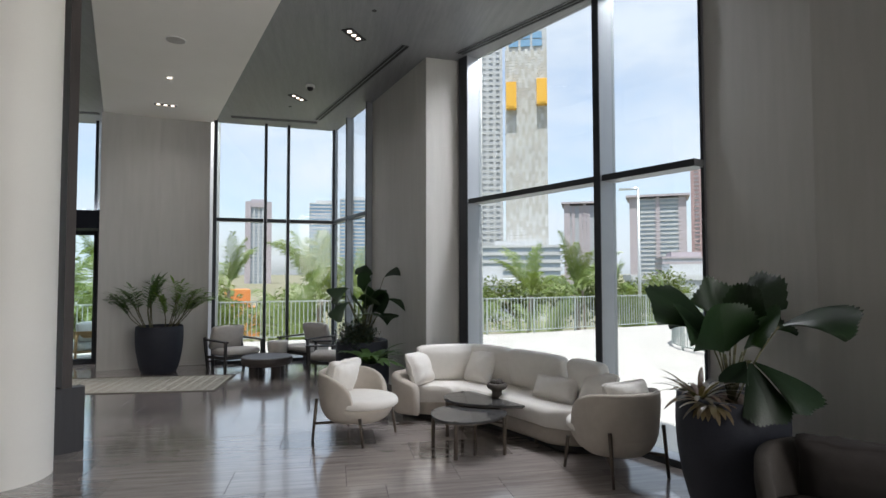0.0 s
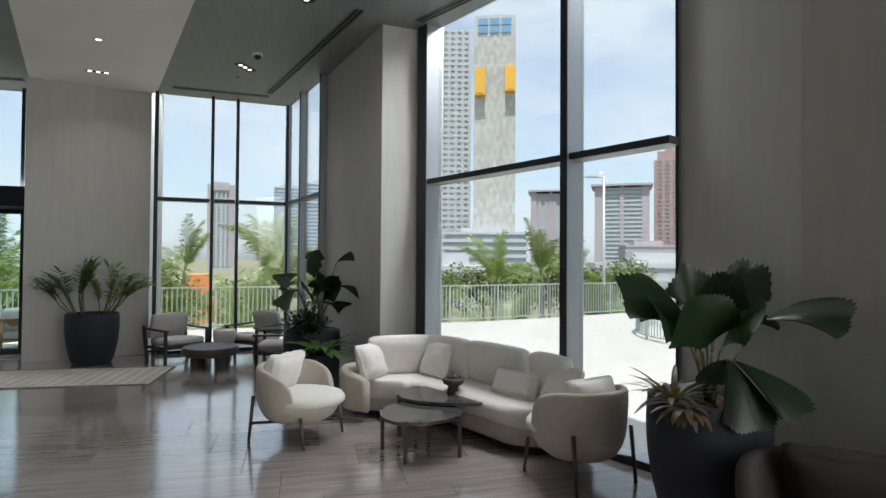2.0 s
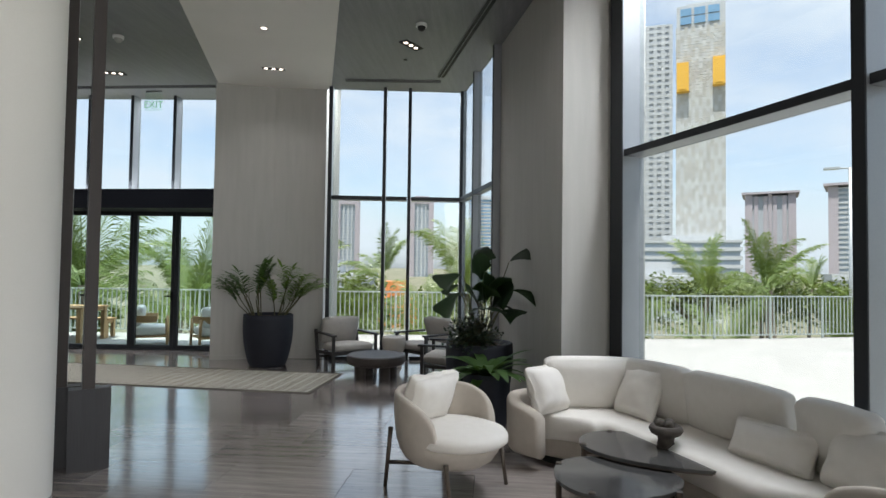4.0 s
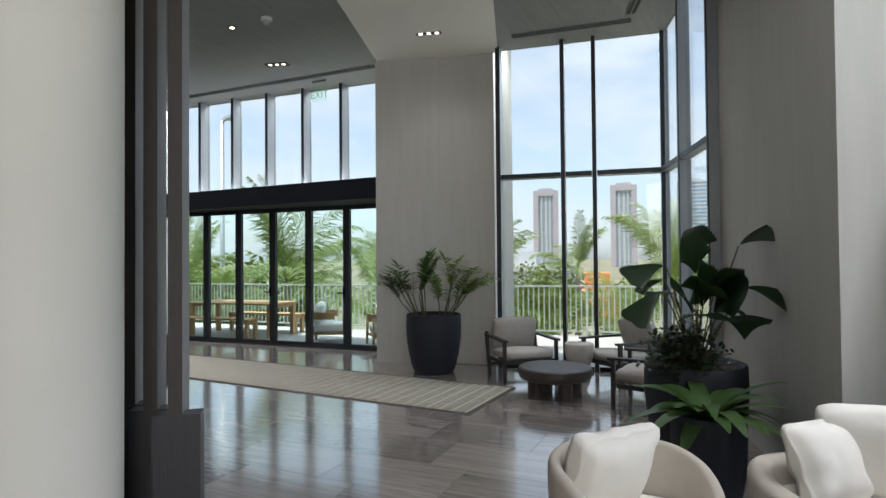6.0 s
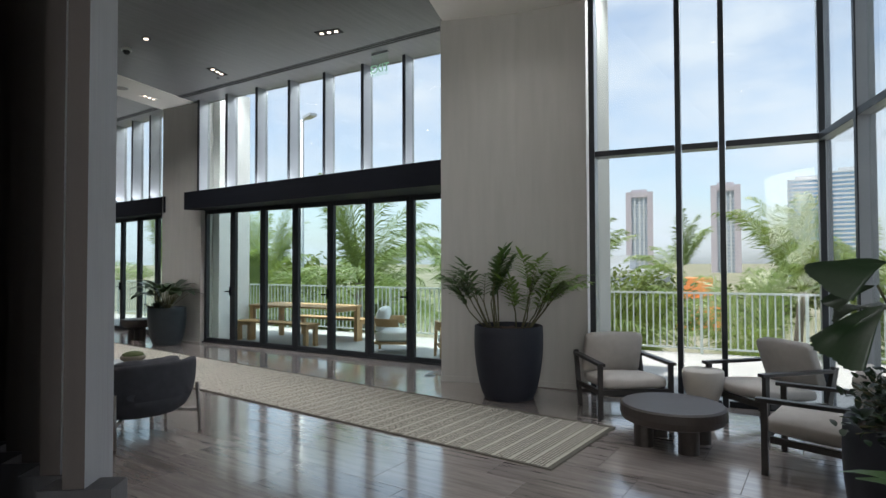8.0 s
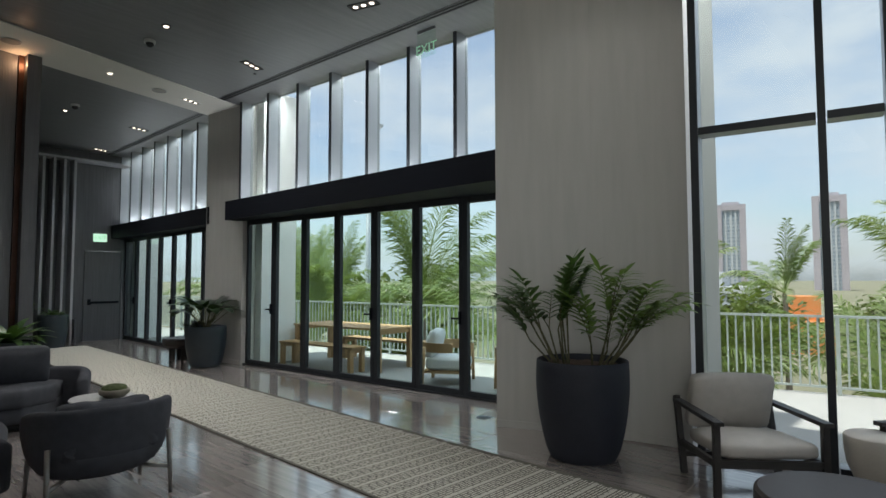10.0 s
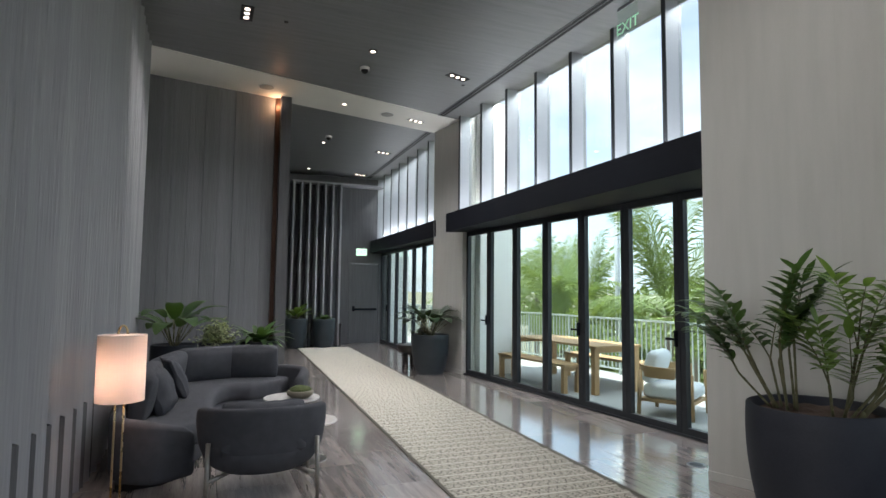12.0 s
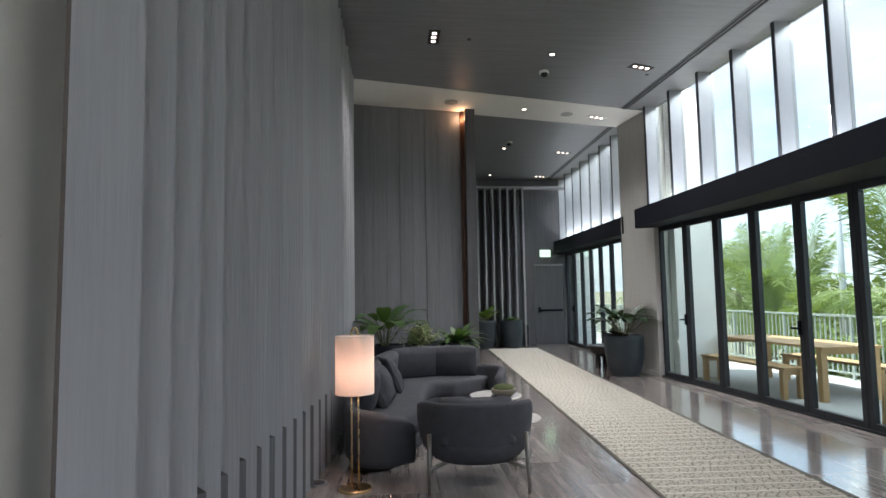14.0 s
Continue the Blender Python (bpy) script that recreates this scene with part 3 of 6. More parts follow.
# floor outlets
for x, y in ((-4.82, 12.37), (-5.64, 7.25)):
    t = holder("floor_outlet", pose(x, y, 0.001), "round brushed metal floor outlet cover", "floor outlet", "floor outlets")
    bm = bm_new()
    disc(bm, 0, 0, 0.002, 0.085, 0.004, 32)
    part("ring", bm, M_FRAME_GREY, t)
    bm = bm_new()
    disc(bm, 0, 0, 0.0055, 0.06, 0.003, 32)
    part("lid", bm, M_FRAME, t)

# ---- soft furniture ----
def fabric(name, c1, c2):
    return mat(name, c1, c2, 0.92, scale=14, bump=0.35, fine=420, spec=0.15, rough_var=0.04)


M_CREAM = fabric("cream linen", (0.80, 0.77, 0.72), (0.74, 0.705, 0.65))
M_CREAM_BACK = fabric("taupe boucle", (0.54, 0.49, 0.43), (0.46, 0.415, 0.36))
# Taupe fabric coloured near-black for the shade on the wide armchair.
M_TAUPE_SHADED = fabric("shaded taupe boucle", (0.055, 0.049, 0.045), (0.042, 0.038, 0.034))
M_CHARCOAL = fabric("charcoal wool", (0.085, 0.087, 0.097), (0.062, 0.064, 0.072))
M_BROWN_CUSH = fabric("dark brown linen", (0.045, 0.04, 0.038), (0.032, 0.029, 0.028))
M_LEG = mat("dark bronze metal", (0.13, 0.105, 0.085), (0.09, 0.075, 0.06), 0.38, metal=0.7, scale=10)
M_LEG_GREY = mat("brushed nickel metal", (0.32, 0.30, 0.27), (0.26, 0.24, 0.22), 0.35, metal=0.85, scale=10)
M_STONE = mat("dark polished stone", (0.035, 0.035, 0.037), (0.09, 0.088, 0.085), 0.12, scale=3, stretch=(1, 2.5, 1), fine=20, spec=0.6)
M_BLACKWOOD = mat("black stained ash", (0.022, 0.02, 0.019), (0.04, 0.036, 0.033), 0.45, scale=5, stretch=(2, 12, 12), bump=0.2, fine=30)
M_SEAT = fabric("oatmeal linen", (0.52, 0.49, 0.45), (0.44, 0.41, 0.375))
M_DARKTABLE = mat("dark umber wood", (0.034, 0.027, 0.024), (0.06, 0.048, 0.042), 0.48, scale=3, stretch=(1, 8, 1), bump=0.1, fine=25)
M_CERAMIC = mat("pale ceramic", (0.56, 0.52, 0.46), (0.48, 0.45, 0.40), 0.7, scale=9, bump=0.15)
M_CLAY = mat("rough dark clay", (0.11, 0.095, 0.08), (0.06, 0.052, 0.045), 0.85, scale=18, bump=0.6, fine=60)


def rounded_box(bm, sx, sy, sz, r, m=None, n=7, puff=0.0, pinch=0.0):
    """A soft box of that size about its centre; puff swells the broad faces, pinch thins it towards its corners."""
    tmp = bmesh.new()
    bmesh.ops.create_cube(tmp, size=2)
    bmesh.ops.subdivide_edges(tmp, edges=tmp.edges, cuts=n, use_grid_fill=True)
    for v in tmp.verts:
        u = v.co.copy()
        p = Vector((u.x * sx / 2, u.y * sy / 2, u.z * sz / 2))
        c = Vector((max(-sx / 2 + r, min(sx / 2 - r, p.x)), max(-sy / 2 + r, min(sy / 2 - r, p.y)), max(-sz / 2 + r, min(sz / 2 - r, p.z))))
        d = p - c
        if d.length > 1e-9:
            p = c + d.normalized() * r
        if puff:
            p.z += math.copysign(1, u.z) * abs(u.z) * puff * (1 - u.x ** 2) * (1 - u.y ** 2)
            p.y += math.copysign(1, u.y) * abs(u.y) * puff * 0.4 * (1 - u.x ** 2) * (1 - u.z ** 2)
        if pinch:
            e = max(abs(u.x), abs(u.y))
            p.z *= 1 - pinch * e ** 4
            k = 1 - 0.07 * (1 - (u.x * u.y) ** 2) * e ** 2
            p.x, p.y = p.x * k, p.y * k
        w = noise.noise(p * 5.0 + Vector((sx, sy, sz)) * 9) * 0.006
        if pinch:
            w += (abs(noise.noise(Vector((p.x * 7, p.y * 7, sx * 31)))) - 0.2) * 0.03 * math.copysign(1, u.z)
        v.co = p + Vector((w * 0.4, w * 0.4, w))
    if m is not None:
        bmesh.ops.transform(tmp, matrix=m, verts=tmp.verts)
    me = bpy.data.meshes.new("tmp")
    tmp.to_mesh(me)
    tmp.free()
    bm.from_mesh(me)
    bpy.data.meshes.remove(me)


def tube(bm, p, q, r, r2=None, n=12):
    p, q = Vector(p), Vector(q)
    d = q - p
    m = Matrix.Translation((p + q) / 2) @ d.to_track_quat("Z", "Y").to_matrix().to_4x4()
    bmesh.ops.create_cone(bm, cap_ends=True, segments=n, radius1=r, radius2=r if r2 is None else r2, depth=d.length, matrix=m)


def smooth_path(pts, per=7):
    out = []
    k = len(pts)
    for i in range(k - 1):
        a, b, c, d = (Vector(pts[max(0, i - 1)]), Vector(pts[i]), Vector(pts[i + 1]), Vector(pts[min(k - 1, i + 2)]))
        for s in range(per):
            t = s / per
            out.append(0.5 * ((2 * b) + (c - a) * t + (2 * a - 5 * b + 4 * c - d) * t * t + (3 * b - a - 3 * c + d) * t ** 3))
    out.append(Vector(pts[-1]))
    return out


def normals_right(path):
    res = []
    for i in range(len(path)):
        d = path[min(i + 1, len(path) - 1)] - path[max(i - 1, 0)]
        d = Vector((d[0], d[1])).normalized()
        res.append(Vector((d.y, -d.x)))
    return res


def sweep(bm, path, profile, ease=None, reach=0.0):
    """Carries a closed profile of (offset to the right, height) along a plan path; ease scales offsets and heights near the ends."""
    nr = normals_right(path)
    rings = []
    if reach:
        # the far side is evened out, so that a deep section does not fold over itself in a tight bend
        front = [Vector((p[0], p[1])) + n * reach for p, n in zip(path, nr)]
        for _ in range(120):
            front = [front[0]] + [(a + b * 2 + c) / 4 for a, b, c in zip(front[:-2], front[1:-1], front[2:])] + [front[-1]]
        nr = [(f - Vector((p[0], p[1]))) / reach for f, p in zip(front, path)]
    for i, (p, n) in enumerate(zip(path, nr)):
        s = i / (len(path) - 1)
        ring = []
        for o, z in profile:
            if ease:
                o, z = ease(s, o, z)
            ring.append(bm.verts.new((p[0] + n.x * o, p[1] + n.y * o, z)))
        rings.append(ring)
    k = len(profile)
    for a, b in zip(rings[:-1], rings[1:]):
        for i in range(k):
            bm.faces.new((a[i], a[(i + 1) % k], b[(i + 1) % k], b[i]))
    bm.faces.new(rings[0][::-1])
    bm.faces.new(rings[-1])


def round_profile(x0, z0, x1, z1, r, n=5):
    pts = []
    for cx, cz, a0 in ((x1 - r, z1 - r, 0), (x0 + r, z1 - r, 90), (x0 + r, z0 + r, 180), (x1 - r, z0 + r, 270)):
        for i in range(n + 1):
            a = radians(a0 + 90 * i / n)
            pts.append((cx + r * math.cos(a), cz + r * math.sin(a)))
    return pts


def sofa(name, back, tips, depth, seat_mat, shell_mat, label, cushions, throws, top=0.58):
    """A curved sofa: back is the plan line of its rear, seen from behind to the front on the right."""
    path = smooth_path(back)
    nr = normals_right(path)
    base = Vector((path[len(path) // 2][0], path[len(path) // 2][1], 0))
    it = holder(name, Matrix.Translation(base), label, "sofa")
    shift = Matrix.Translation(-base)

    def add(nm, bm, mt, parent=it, **kw):
        bmesh.ops.transform(bm, matrix=shift, verts=bm.verts)
        return part(nm, bm, mt, parent, smooth=True, **kw)

    def tip(s, lo=0.10):
        e = min(s, 1 - s)
        return 1 - max(0, (lo - e) / lo) ** 2

    bm = bm_new()
    sweep(bm, path[2:-2], round_profile(0.10, 0.0, depth - 0.14, 0.075, 0.02, 2), lambda s, o, z: (0.1 + (o - 0.1) * (0.55 + 0.45 * tip(s)), z), depth)
    add("plinth", bm, M_BLACK)
    bm = bm_new()
    sweep(bm, path[1:-1], round_profile(0.08, 0.075, depth - 0.02, 0.26, 0.07), lambda s, o, z: (0.08 + (o - 0.08) * (0.5 + 0.5 * tip(s, 0.16)), z), depth)
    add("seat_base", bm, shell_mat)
    bm = bm_new()
    sweep(bm, path[1:-1], round_profile(0.10, 0.235, depth, 0.445, 0.08), lambda s, o, z: (0.1 + (o - 0.1) * (0.5 + 0.5 * tip(s, 0.16)), z - 0.02 * (1 - tip(s, 0.12))), depth)
    add("seat", bm, seat_mat)
    shell_path = smooth_path(tips[0] + list(back[1:-1]) + tips[1])
    bm = bm_new()
    sweep(bm, shell_path, [(0.10 + (o - 0.05) + 0.10 * (0.35 - z) * (1 if z < 0.35 else -0.55), z) for o, z in round_profile(0.0, 0.10, 0.12, top, 0.055)], lambda s, o, z: (o, z if z < 0.22 else 0.22 + (z - 0.22) * (0.64 + 0.36 * tip(s, 0.15) ** 0.8)))
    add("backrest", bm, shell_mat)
    total = len(path) - 1
    for s0, s1, h in cushions:
        i0, i1 = int(s0 * total), int(s1 * total)
        p, q = path[i0], path[i1]
        d = Vector((q[0] - p[0], q[1] - p[1]))
        n = Vector((d.y, -d.x)).normalized()
        mid = Vector(((p[0] + q[0]) / 2, (p[1] + q[1]) / 2)) + n * 0.27
        m = Matrix.Translation((mid.x, mid.y, 0.43 + h / 2)) @ Matrix.Rotation(math.atan2(d.y, d.x), 4, "Z") @ pose(0, 0, 0, 90 + 10, 0, 0)
        bm = bm_new()
        rounded_box(bm, d.length - 0.03, h, 0.17, 0.055, m, n=11, puff=0.045)
        add("back_cushion", bm, seat_mat)
    for s0, out, w, h, tilt, turn, zz, mt in throws:
        i0 = int(s0 * total)
        p, n = path[i0], nr[i0]
        c = Vector((p[0], p[1])) + n * out
        m = Matrix.Translation((c.x, c.y, 0.425 + zz)) @ Matrix.Rotation(math.atan2(-n.x, n.y) + math.pi + radians(turn), 4, "Z") @ pose(0, 0, h / 2, 90 - tilt, 0, 0)
        bm = bm_new()
        rounded_box(bm, w, h, 0.17, 0.05, m, n=13, puff=0.03, pinch=0.62)
        finish(bm, smooth=True)
        tagged(new("throw_pillow", mesh_of("throw_pillow", bm, mt)), "soft throw pillow leaning on the sofa cushions", "pillow", "pillows of the " + name.replace("_", " "))
    return it


sofa("curved_sofa", [(0.72, 7.72), (1.15, 7.99), (1.72, 8.05), (2.15, 7.74), (2.52, 7.10), (2.82, 6.42), (2.98, 6.0), (3.04, 5.72)], ([(0.90, 7.10), (0.66, 7.34), (0.70, 7.72)], [(3.04, 5.70), (2.90, 5.50), (2.66, 5.52)]), 0.86, M_CREAM, M_CREAM_BACK,
     "long curved sofa in cream linen with loose back cushions", [(0.12, 0.36, 0.46), (0.37, 0.54, 0.46), (0.55, 0.73, 0.46), (0.74, 0.94, 0.46)],
     [(0.06, 0.40, 0.44, 0.42, 22, 10, 0.0, M_CREAM), (0.46, 0.45, 0.46, 0.44, 24, -6, 0.0, M_CREAM), (0.72, 0.46, 0.62, 0.27, 24, 4, 0.0, M_CREAM), (0.955, 0.36, 0.44, 0.40, 24, 10, 0.0, M_CREAM)])
sofa("charcoal_sofa", [(-5.72, 7.46), (-6.3, 7.36), (-7.2, 7.36), (-8.1, 7.45), (-8.72, 7.78), (-8.95, 8.35), (-8.9, 8.9), (-8.72, 9.30)], ([(-5.66, 8.12), (-5.50, 7.80), (-5.72, 7.46)], [(-8.72, 9.30), (-8.42, 9.47), (-8.1, 9.36)]), 0.84, M_CHARCOAL, M_CHARCOAL,
     "curved charcoal wool sofa with loose back cushions", [(0.13, 0.33, 0.40), (0.34, 0.52, 0.40), (0.56, 0.74, 0.41), (0.75, 0.93, 0.41)],
     [(0.33, 0.46, 0.46, 0.44, 24, 20, 0.0, M_CHARCOAL), (0.22, 0.42, 0.44, 0.42, 20, -10, 0.0, M_CHARCOAL)], top=0.58)


def tub_chair(name, m, width, fabric_mat, seat_mat, leg_mat, label, pillow_mat=None, group="", high=0.74, wide=False, pillow_z=0.655, lean=20):
    """A tub armchair that faces local +y: wrap-round shell, seat cushion, leaning pillow and four slender legs with a cross rail."""
    it = holder(name, m, label, "armchair", group)
    a, b = width / 2, 0.41
    bm = bm_new()
    cols = 49
    rings = []
    for i in range(cols):
        phi = -122 + 244 * i / (cols - 1)
        th = radians(-90 + phi)
        f = min(1.0, max(0.0, (abs(phi) - 62) / 60))
        topz = 0.43 + (high - 0.43) * (1 - 0.10 * min(1, abs(phi) / 90) ** 2) * math.sqrt(max(0.0, 1 - f ** 2.4))
        prof = [(0.50, 0.195), (0.66, 0.205), (0.79, 0.245), (0.885, 0.31), (0.945, 0.385)]
        for k in range(1, 6):
            u = k / 5
            prof.append((0.945 + 0.055 * math.sin(u * 1.9), 0.385 + (topz - 0.025 - 0.385) * u))
        lip = prof[-1][0]
        for k in range(1, 7):
            an = math.pi * k / 7
            prof.append((lip - 0.075 * (1 - math.cos(an)), topz - 0.025 + 0.034 * math.sin(an)))
        for k in range(1, 5):
            prof.append((lip - 0.15 - 0.03 * k / 4, topz - 0.025 - (topz - 0.36) * k / 4))
        rings.append([bm.verts.new((a * r * math.cos(th), b * r * math.sin(th), z)) for r, z in prof])
    for p, q in zip(rings[:-1], rings[1:]):
        for i in range(len(p) - 1):
            bm.faces.new((p[i], p[i + 1], q[i + 1], q[i]))
    bm.faces.new(rings[0])
    bm.faces.new(rings[-1][::-1])
    part("shell", bm, fabric_mat, it, smooth=True)
    bm = bm_new()
    base = [(a * 0.97 * math.cos(t), b * 1.02 * math.sin(t) + (0.06 if math.sin(t) > 0 else 0)) for t in np.linspace(0, 2 * math.pi, 40, endpoint=False)]
    prev = None
    for k, z in ((0.50, 0.197), (0.66, 0.207), (0.79, 0.247), (0.88, 0.31), (0.93, 0.37), (0.88, 0.385)):
        ring = [bm.verts.new((x * k, y * k, z)) for x, y in base]
        if prev:
            for i in range(40):
                bm.faces.new((prev[i], prev[(i + 1) % 40], ring[(i + 1) % 40], ring[i]))
        else:
            bm.faces.new(ring[::-1])
        prev = ring
    bm.faces.new(prev)
    part("seat_base", bm, fabric_mat, it, smooth=True)
    bm = bm_new()
    prev = None
    for z, s in ((0.37, 0.84), (0.375, 0.95), (0.395, 1.0), (0.43, 1.0), (0.46, 0.95), (0.478, 0.82), (0.488, 0.45)):
        ring = [bm.verts.new((x * s * 0.93, y * s * 0.95 + 0.05, z)) for x, y in base]
        if prev:
            for i in range(40):
                bm.faces.new((prev[i], prev[(i + 1) % 40], ring[(i + 1) % 40], ring[i]))
        else:
            bm.faces.new(ring[::-1])
        prev = ring
    bm.faces.new(prev)
    part("seat_cushion", bm, seat_mat, it, smooth=True)
    bm = bm_new()
    w = width * 0.64
    rounded_box(bm, w, 0.42, 0.18, 0.05, pose(0.0, -b * 0.46, pillow_z, 90 - lean, 0, 0), n=13, puff=0.03, pinch=0.55)
    part("pillow", bm, pillow_mat or seat_mat, it, smooth=True)
    lx, ly = a * 0.79, 0.33
    for sx in (-1, 1):
        for sy in (-1, 1):
            bm = bm_new()
            tube(bm, (sx * lx, sy * ly * 0.86, 0.46 if sy < 0 else 0.30), (sx * lx * 1.02, sy * ly, 0.0), 0.018, 0.015)
            part("leg", bm, leg_mat, it, smooth=True)
        bm = bm_new()
        tube(bm, (sx * lx, -ly * 0.92, 0.19), (sx * lx * 0.25, 0.08, 0.20), 0.016)
        part("brace", bm, leg_mat, it, smooth=True)
    return it


def facing(x, y, dx, dy):
    return pose(x, y, 0, 0, 0, math.degrees(math.atan2(-dx, dy)))


g = "cream armchairs"
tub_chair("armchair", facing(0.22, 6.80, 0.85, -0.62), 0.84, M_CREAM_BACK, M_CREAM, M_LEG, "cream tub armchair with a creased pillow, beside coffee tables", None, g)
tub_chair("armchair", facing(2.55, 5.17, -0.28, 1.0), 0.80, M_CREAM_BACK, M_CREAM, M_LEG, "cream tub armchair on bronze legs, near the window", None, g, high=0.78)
tub_chair("armchair", facing(2.92, 2.92, -0.72, -0.70), 1.12, M_TAUPE_SHADED, M_TAUPE_SHADED, M_LEG, "wide taupe tub armchair darkened for shade, with a dark brown pillow", M_BROWN_CUSH, g, high=0.80, wide=True)
tub_chair("armchair", facing(-5.52, 8.58, -1.0, 0.05), 0.98, M_CHARCOAL, M_CHARCOAL, M_LEG_GREY, "charcoal tub armchair on pale metal legs", None, "", high=0.70, pillow_z=0.535, lean=38)


# ---- tables ----
def nest_table(m, rx, ry, h, label, legs):
    it = holder("coffee_table", m, label, "coffee table", "nested coffee tables")
    bm = bm_new()
    pts = [(rx * math.cos(t) * (1 + 0.05 * math.cos(3 * t)), ry * math.sin(t) * (1 + 0.05 * math.cos(3 * t))) for t in np.linspace(0, 2 * math.pi, 56, endpoint=False)]
    add_prism(bm, pts, h - 0.022, h)
    part("tabletop", bm, M_STONE, it, "dark polished stone top", bevel=0.006)
    bm = bm_new()
    add_prism(bm, [(x * 0.97, y * 0.97) for x, y in pts], h - 0.034, h - 0.0225)
    part("rim", bm, M_LEG, it)
    for x, y in legs:
        bm = bm_new()
        tube(bm, (x, y, 0), (x, y, h + 0.006), 0.021)
        part("leg", bm, M_LEG, it, smooth=False)
        bm = bm_new()
        tube(bm, (x, y, h - 0.06), (x * 0.25, y * 0.25, h - 0.05), 0.011)
        part("spoke", bm, M_LEG, it)
    return it


nest_table(pose(1.36, 6.09, 0), 0.40, 0.37, 0.375, "low round coffee table with a dark stone top", [(-0.33, 0.20), (-0.19, -0.31), (0.33, -0.24), (0.16, 0.33)])
nest_table(pose(1.78, 6.55, 0, 0, 0, -28), 0.62, 0.36, 0.415, "larger oval coffee table with a dark stone top", [(-0.5, -0.2), (-0.45, 0.25), (0.5, -0.17), (0.42, 0.25)])


def lathe(bm, prof, n=32, m=None):
    """Turns a profile of (radius, height) about z."""
    rings = []
    for r, z in prof:
        if r < 1e-4:
            rings.append([bm.verts.new((0, 0, z))])
        else:
            rings.append([bm.verts.new((r * math.cos(2 * math.pi * i / n), r * math.sin(2 * math.pi * i / n), z)) for i in range(n)])
    for a, b in zip(rings[:-1], rings[1:]):
        for i in range(n):
            j = (i + 1) % n
            if len(a) == 1 and len(b) == 1:
                continue
            if len(a) == 1:
                bm.faces.new((a[0], b[i], b[j]))
            elif len(b) == 1:
                bm.faces.new((a[i], a[j], b[0]))
            else:
                bm.faces.new((a[i], a[j], b[j], b[i]))
    if m is not None:
        bmesh.ops.transform(bm, matrix=m, verts=bm.verts)


bowl = holder("footed_bowl", pose(1.83, 6.62, 0.416), "dark clay footed bowl with round pods on the table", "bowl")
bm = bm_new()
lathe(bm, [(0.0, 0), (0.065, 0), (0.055, 0.05), (0.06, 0.075), (0.105, 0.10), (0.12, 0.13), (0.105, 0.155), (0.09, 0.16), (0.085, 0.145), (0.0, 0.13)])
part("bowl_body", bm, M_CLAY, bowl, smooth=True)
for x, y in ((-0.04, 0.01), (0.035, 0.03), (0.01, -0.045)):
    bm = bm_new()
    bmesh.ops.create_icosphere(bm, subdivisions=2, radius=0.036, matrix=Matrix.Translation((x, y, 0.165)))
    part("pod", bm, M_CLAY, bowl, smooth=True)


def lounge_chair(m):
    """Low wooden lounge chair facing local +y."""
    it = holder("lounge_chair", m, "black wooden lounge chair with oatmeal seat and back cushions", "armchair", "wooden lounge chairs")
    for sx in (-1, 1):
        x = sx * 0.375
        bm = bm_new()
        add_box(bm, x - 0.022, 0.28, 0, x + 0.022, 0.325, 0.55)
        part("front_leg", bm, M_BLACKWOOD, it, bevel=0.006)
        bm = bm_new()
        add_box(bm, x - 0.022, -0.03, 0, x + 0.022, 0.03, 0.62, pose(0, -0.36, 0, 14, 0, 0))
        part("rear_leg", bm, M_BLACKWOOD, it, bevel=0.006)
        bm = bm_new()
        add_box(bm, x - 0.035, -0.50, 0.551, x + 0.035, 0.36, 0.58)
        part("armrest", bm, M_BLACKWOOD, it, bevel=0.01)
        bm = bm_new()
        add_box(bm, x - 0.018, -0.40, 0.235, x + 0.018, 0.28, 0.285, pose(0, 0, 0, 3, 0, 0))
        part("side_rail", bm, M_BLACKWOOD, it, bevel=0.005)
    bm = bm_new()
    add_box(bm, -0.355, 0.285, 0.25, 0.355, 0.32, 0.305)
    part("front_rail", bm, M_BLACKWOOD, it, bevel=0.005)
    bm = bm_new()
    add_box(bm, -0.355, -0.40, 0.13, 0.355, -0.37, 0.17)
    part("rear_rail", bm, M_BLACKWOOD, it, bevel=0.005)
    bm = bm_new()
    rounded_box(bm, 0.69, 0.66, 0.12, 0.05, pose(0, -0.02, 0.345, 4, 0, 0), puff=0.03)
    part("seat_cushion", bm, M_SEAT, it, smooth=True)
    bm = bm_new()
    rounded_box(bm, 0.66, 0.47, 0.13, 0.05, pose(0, -0.36, 0.59, 90 - 20, 0, 0), puff=0.03)
    part("back_cushion", bm, M_SEAT, it, smooth=True)
    return it


chair = lounge_chair(facing(-1.90, 11.88, 0.78, -1.0))
copy_thing(chair, facing(-0.62, 12.15, -0.75, -0.85))
copy_thing(chair, facing(-0.12, 10.92, -1.0, 0.12))

rt = holder("round_table", pose(-1.22, 11.0, 0), "low thick round table in dark umber wood on stub feet", "coffee table")
bm = bm_new()
lathe(bm, [(0, 0.20), (0.36, 0.20), (0.43, 0.225), (0.45, 0.28), (0.445, 0.345), (0.425, 0.36), (0, 0.36)], 56)
part("tabletop", bm, M_DARKTABLE, rt, smooth=False, bevel=0.0)
for k in range(4):
    a = radians(40 + 90 * k)
    bm = bm_new()
    lathe(bm, [(0, 0), (0.085, 0), (0.085, 0.205), (0, 0.205)], 20, Matrix.Translation((0.27 * math.cos(a), 0.27 * math.sin(a), 0)))
    part("leg", bm, M_DARKTABLE, rt)
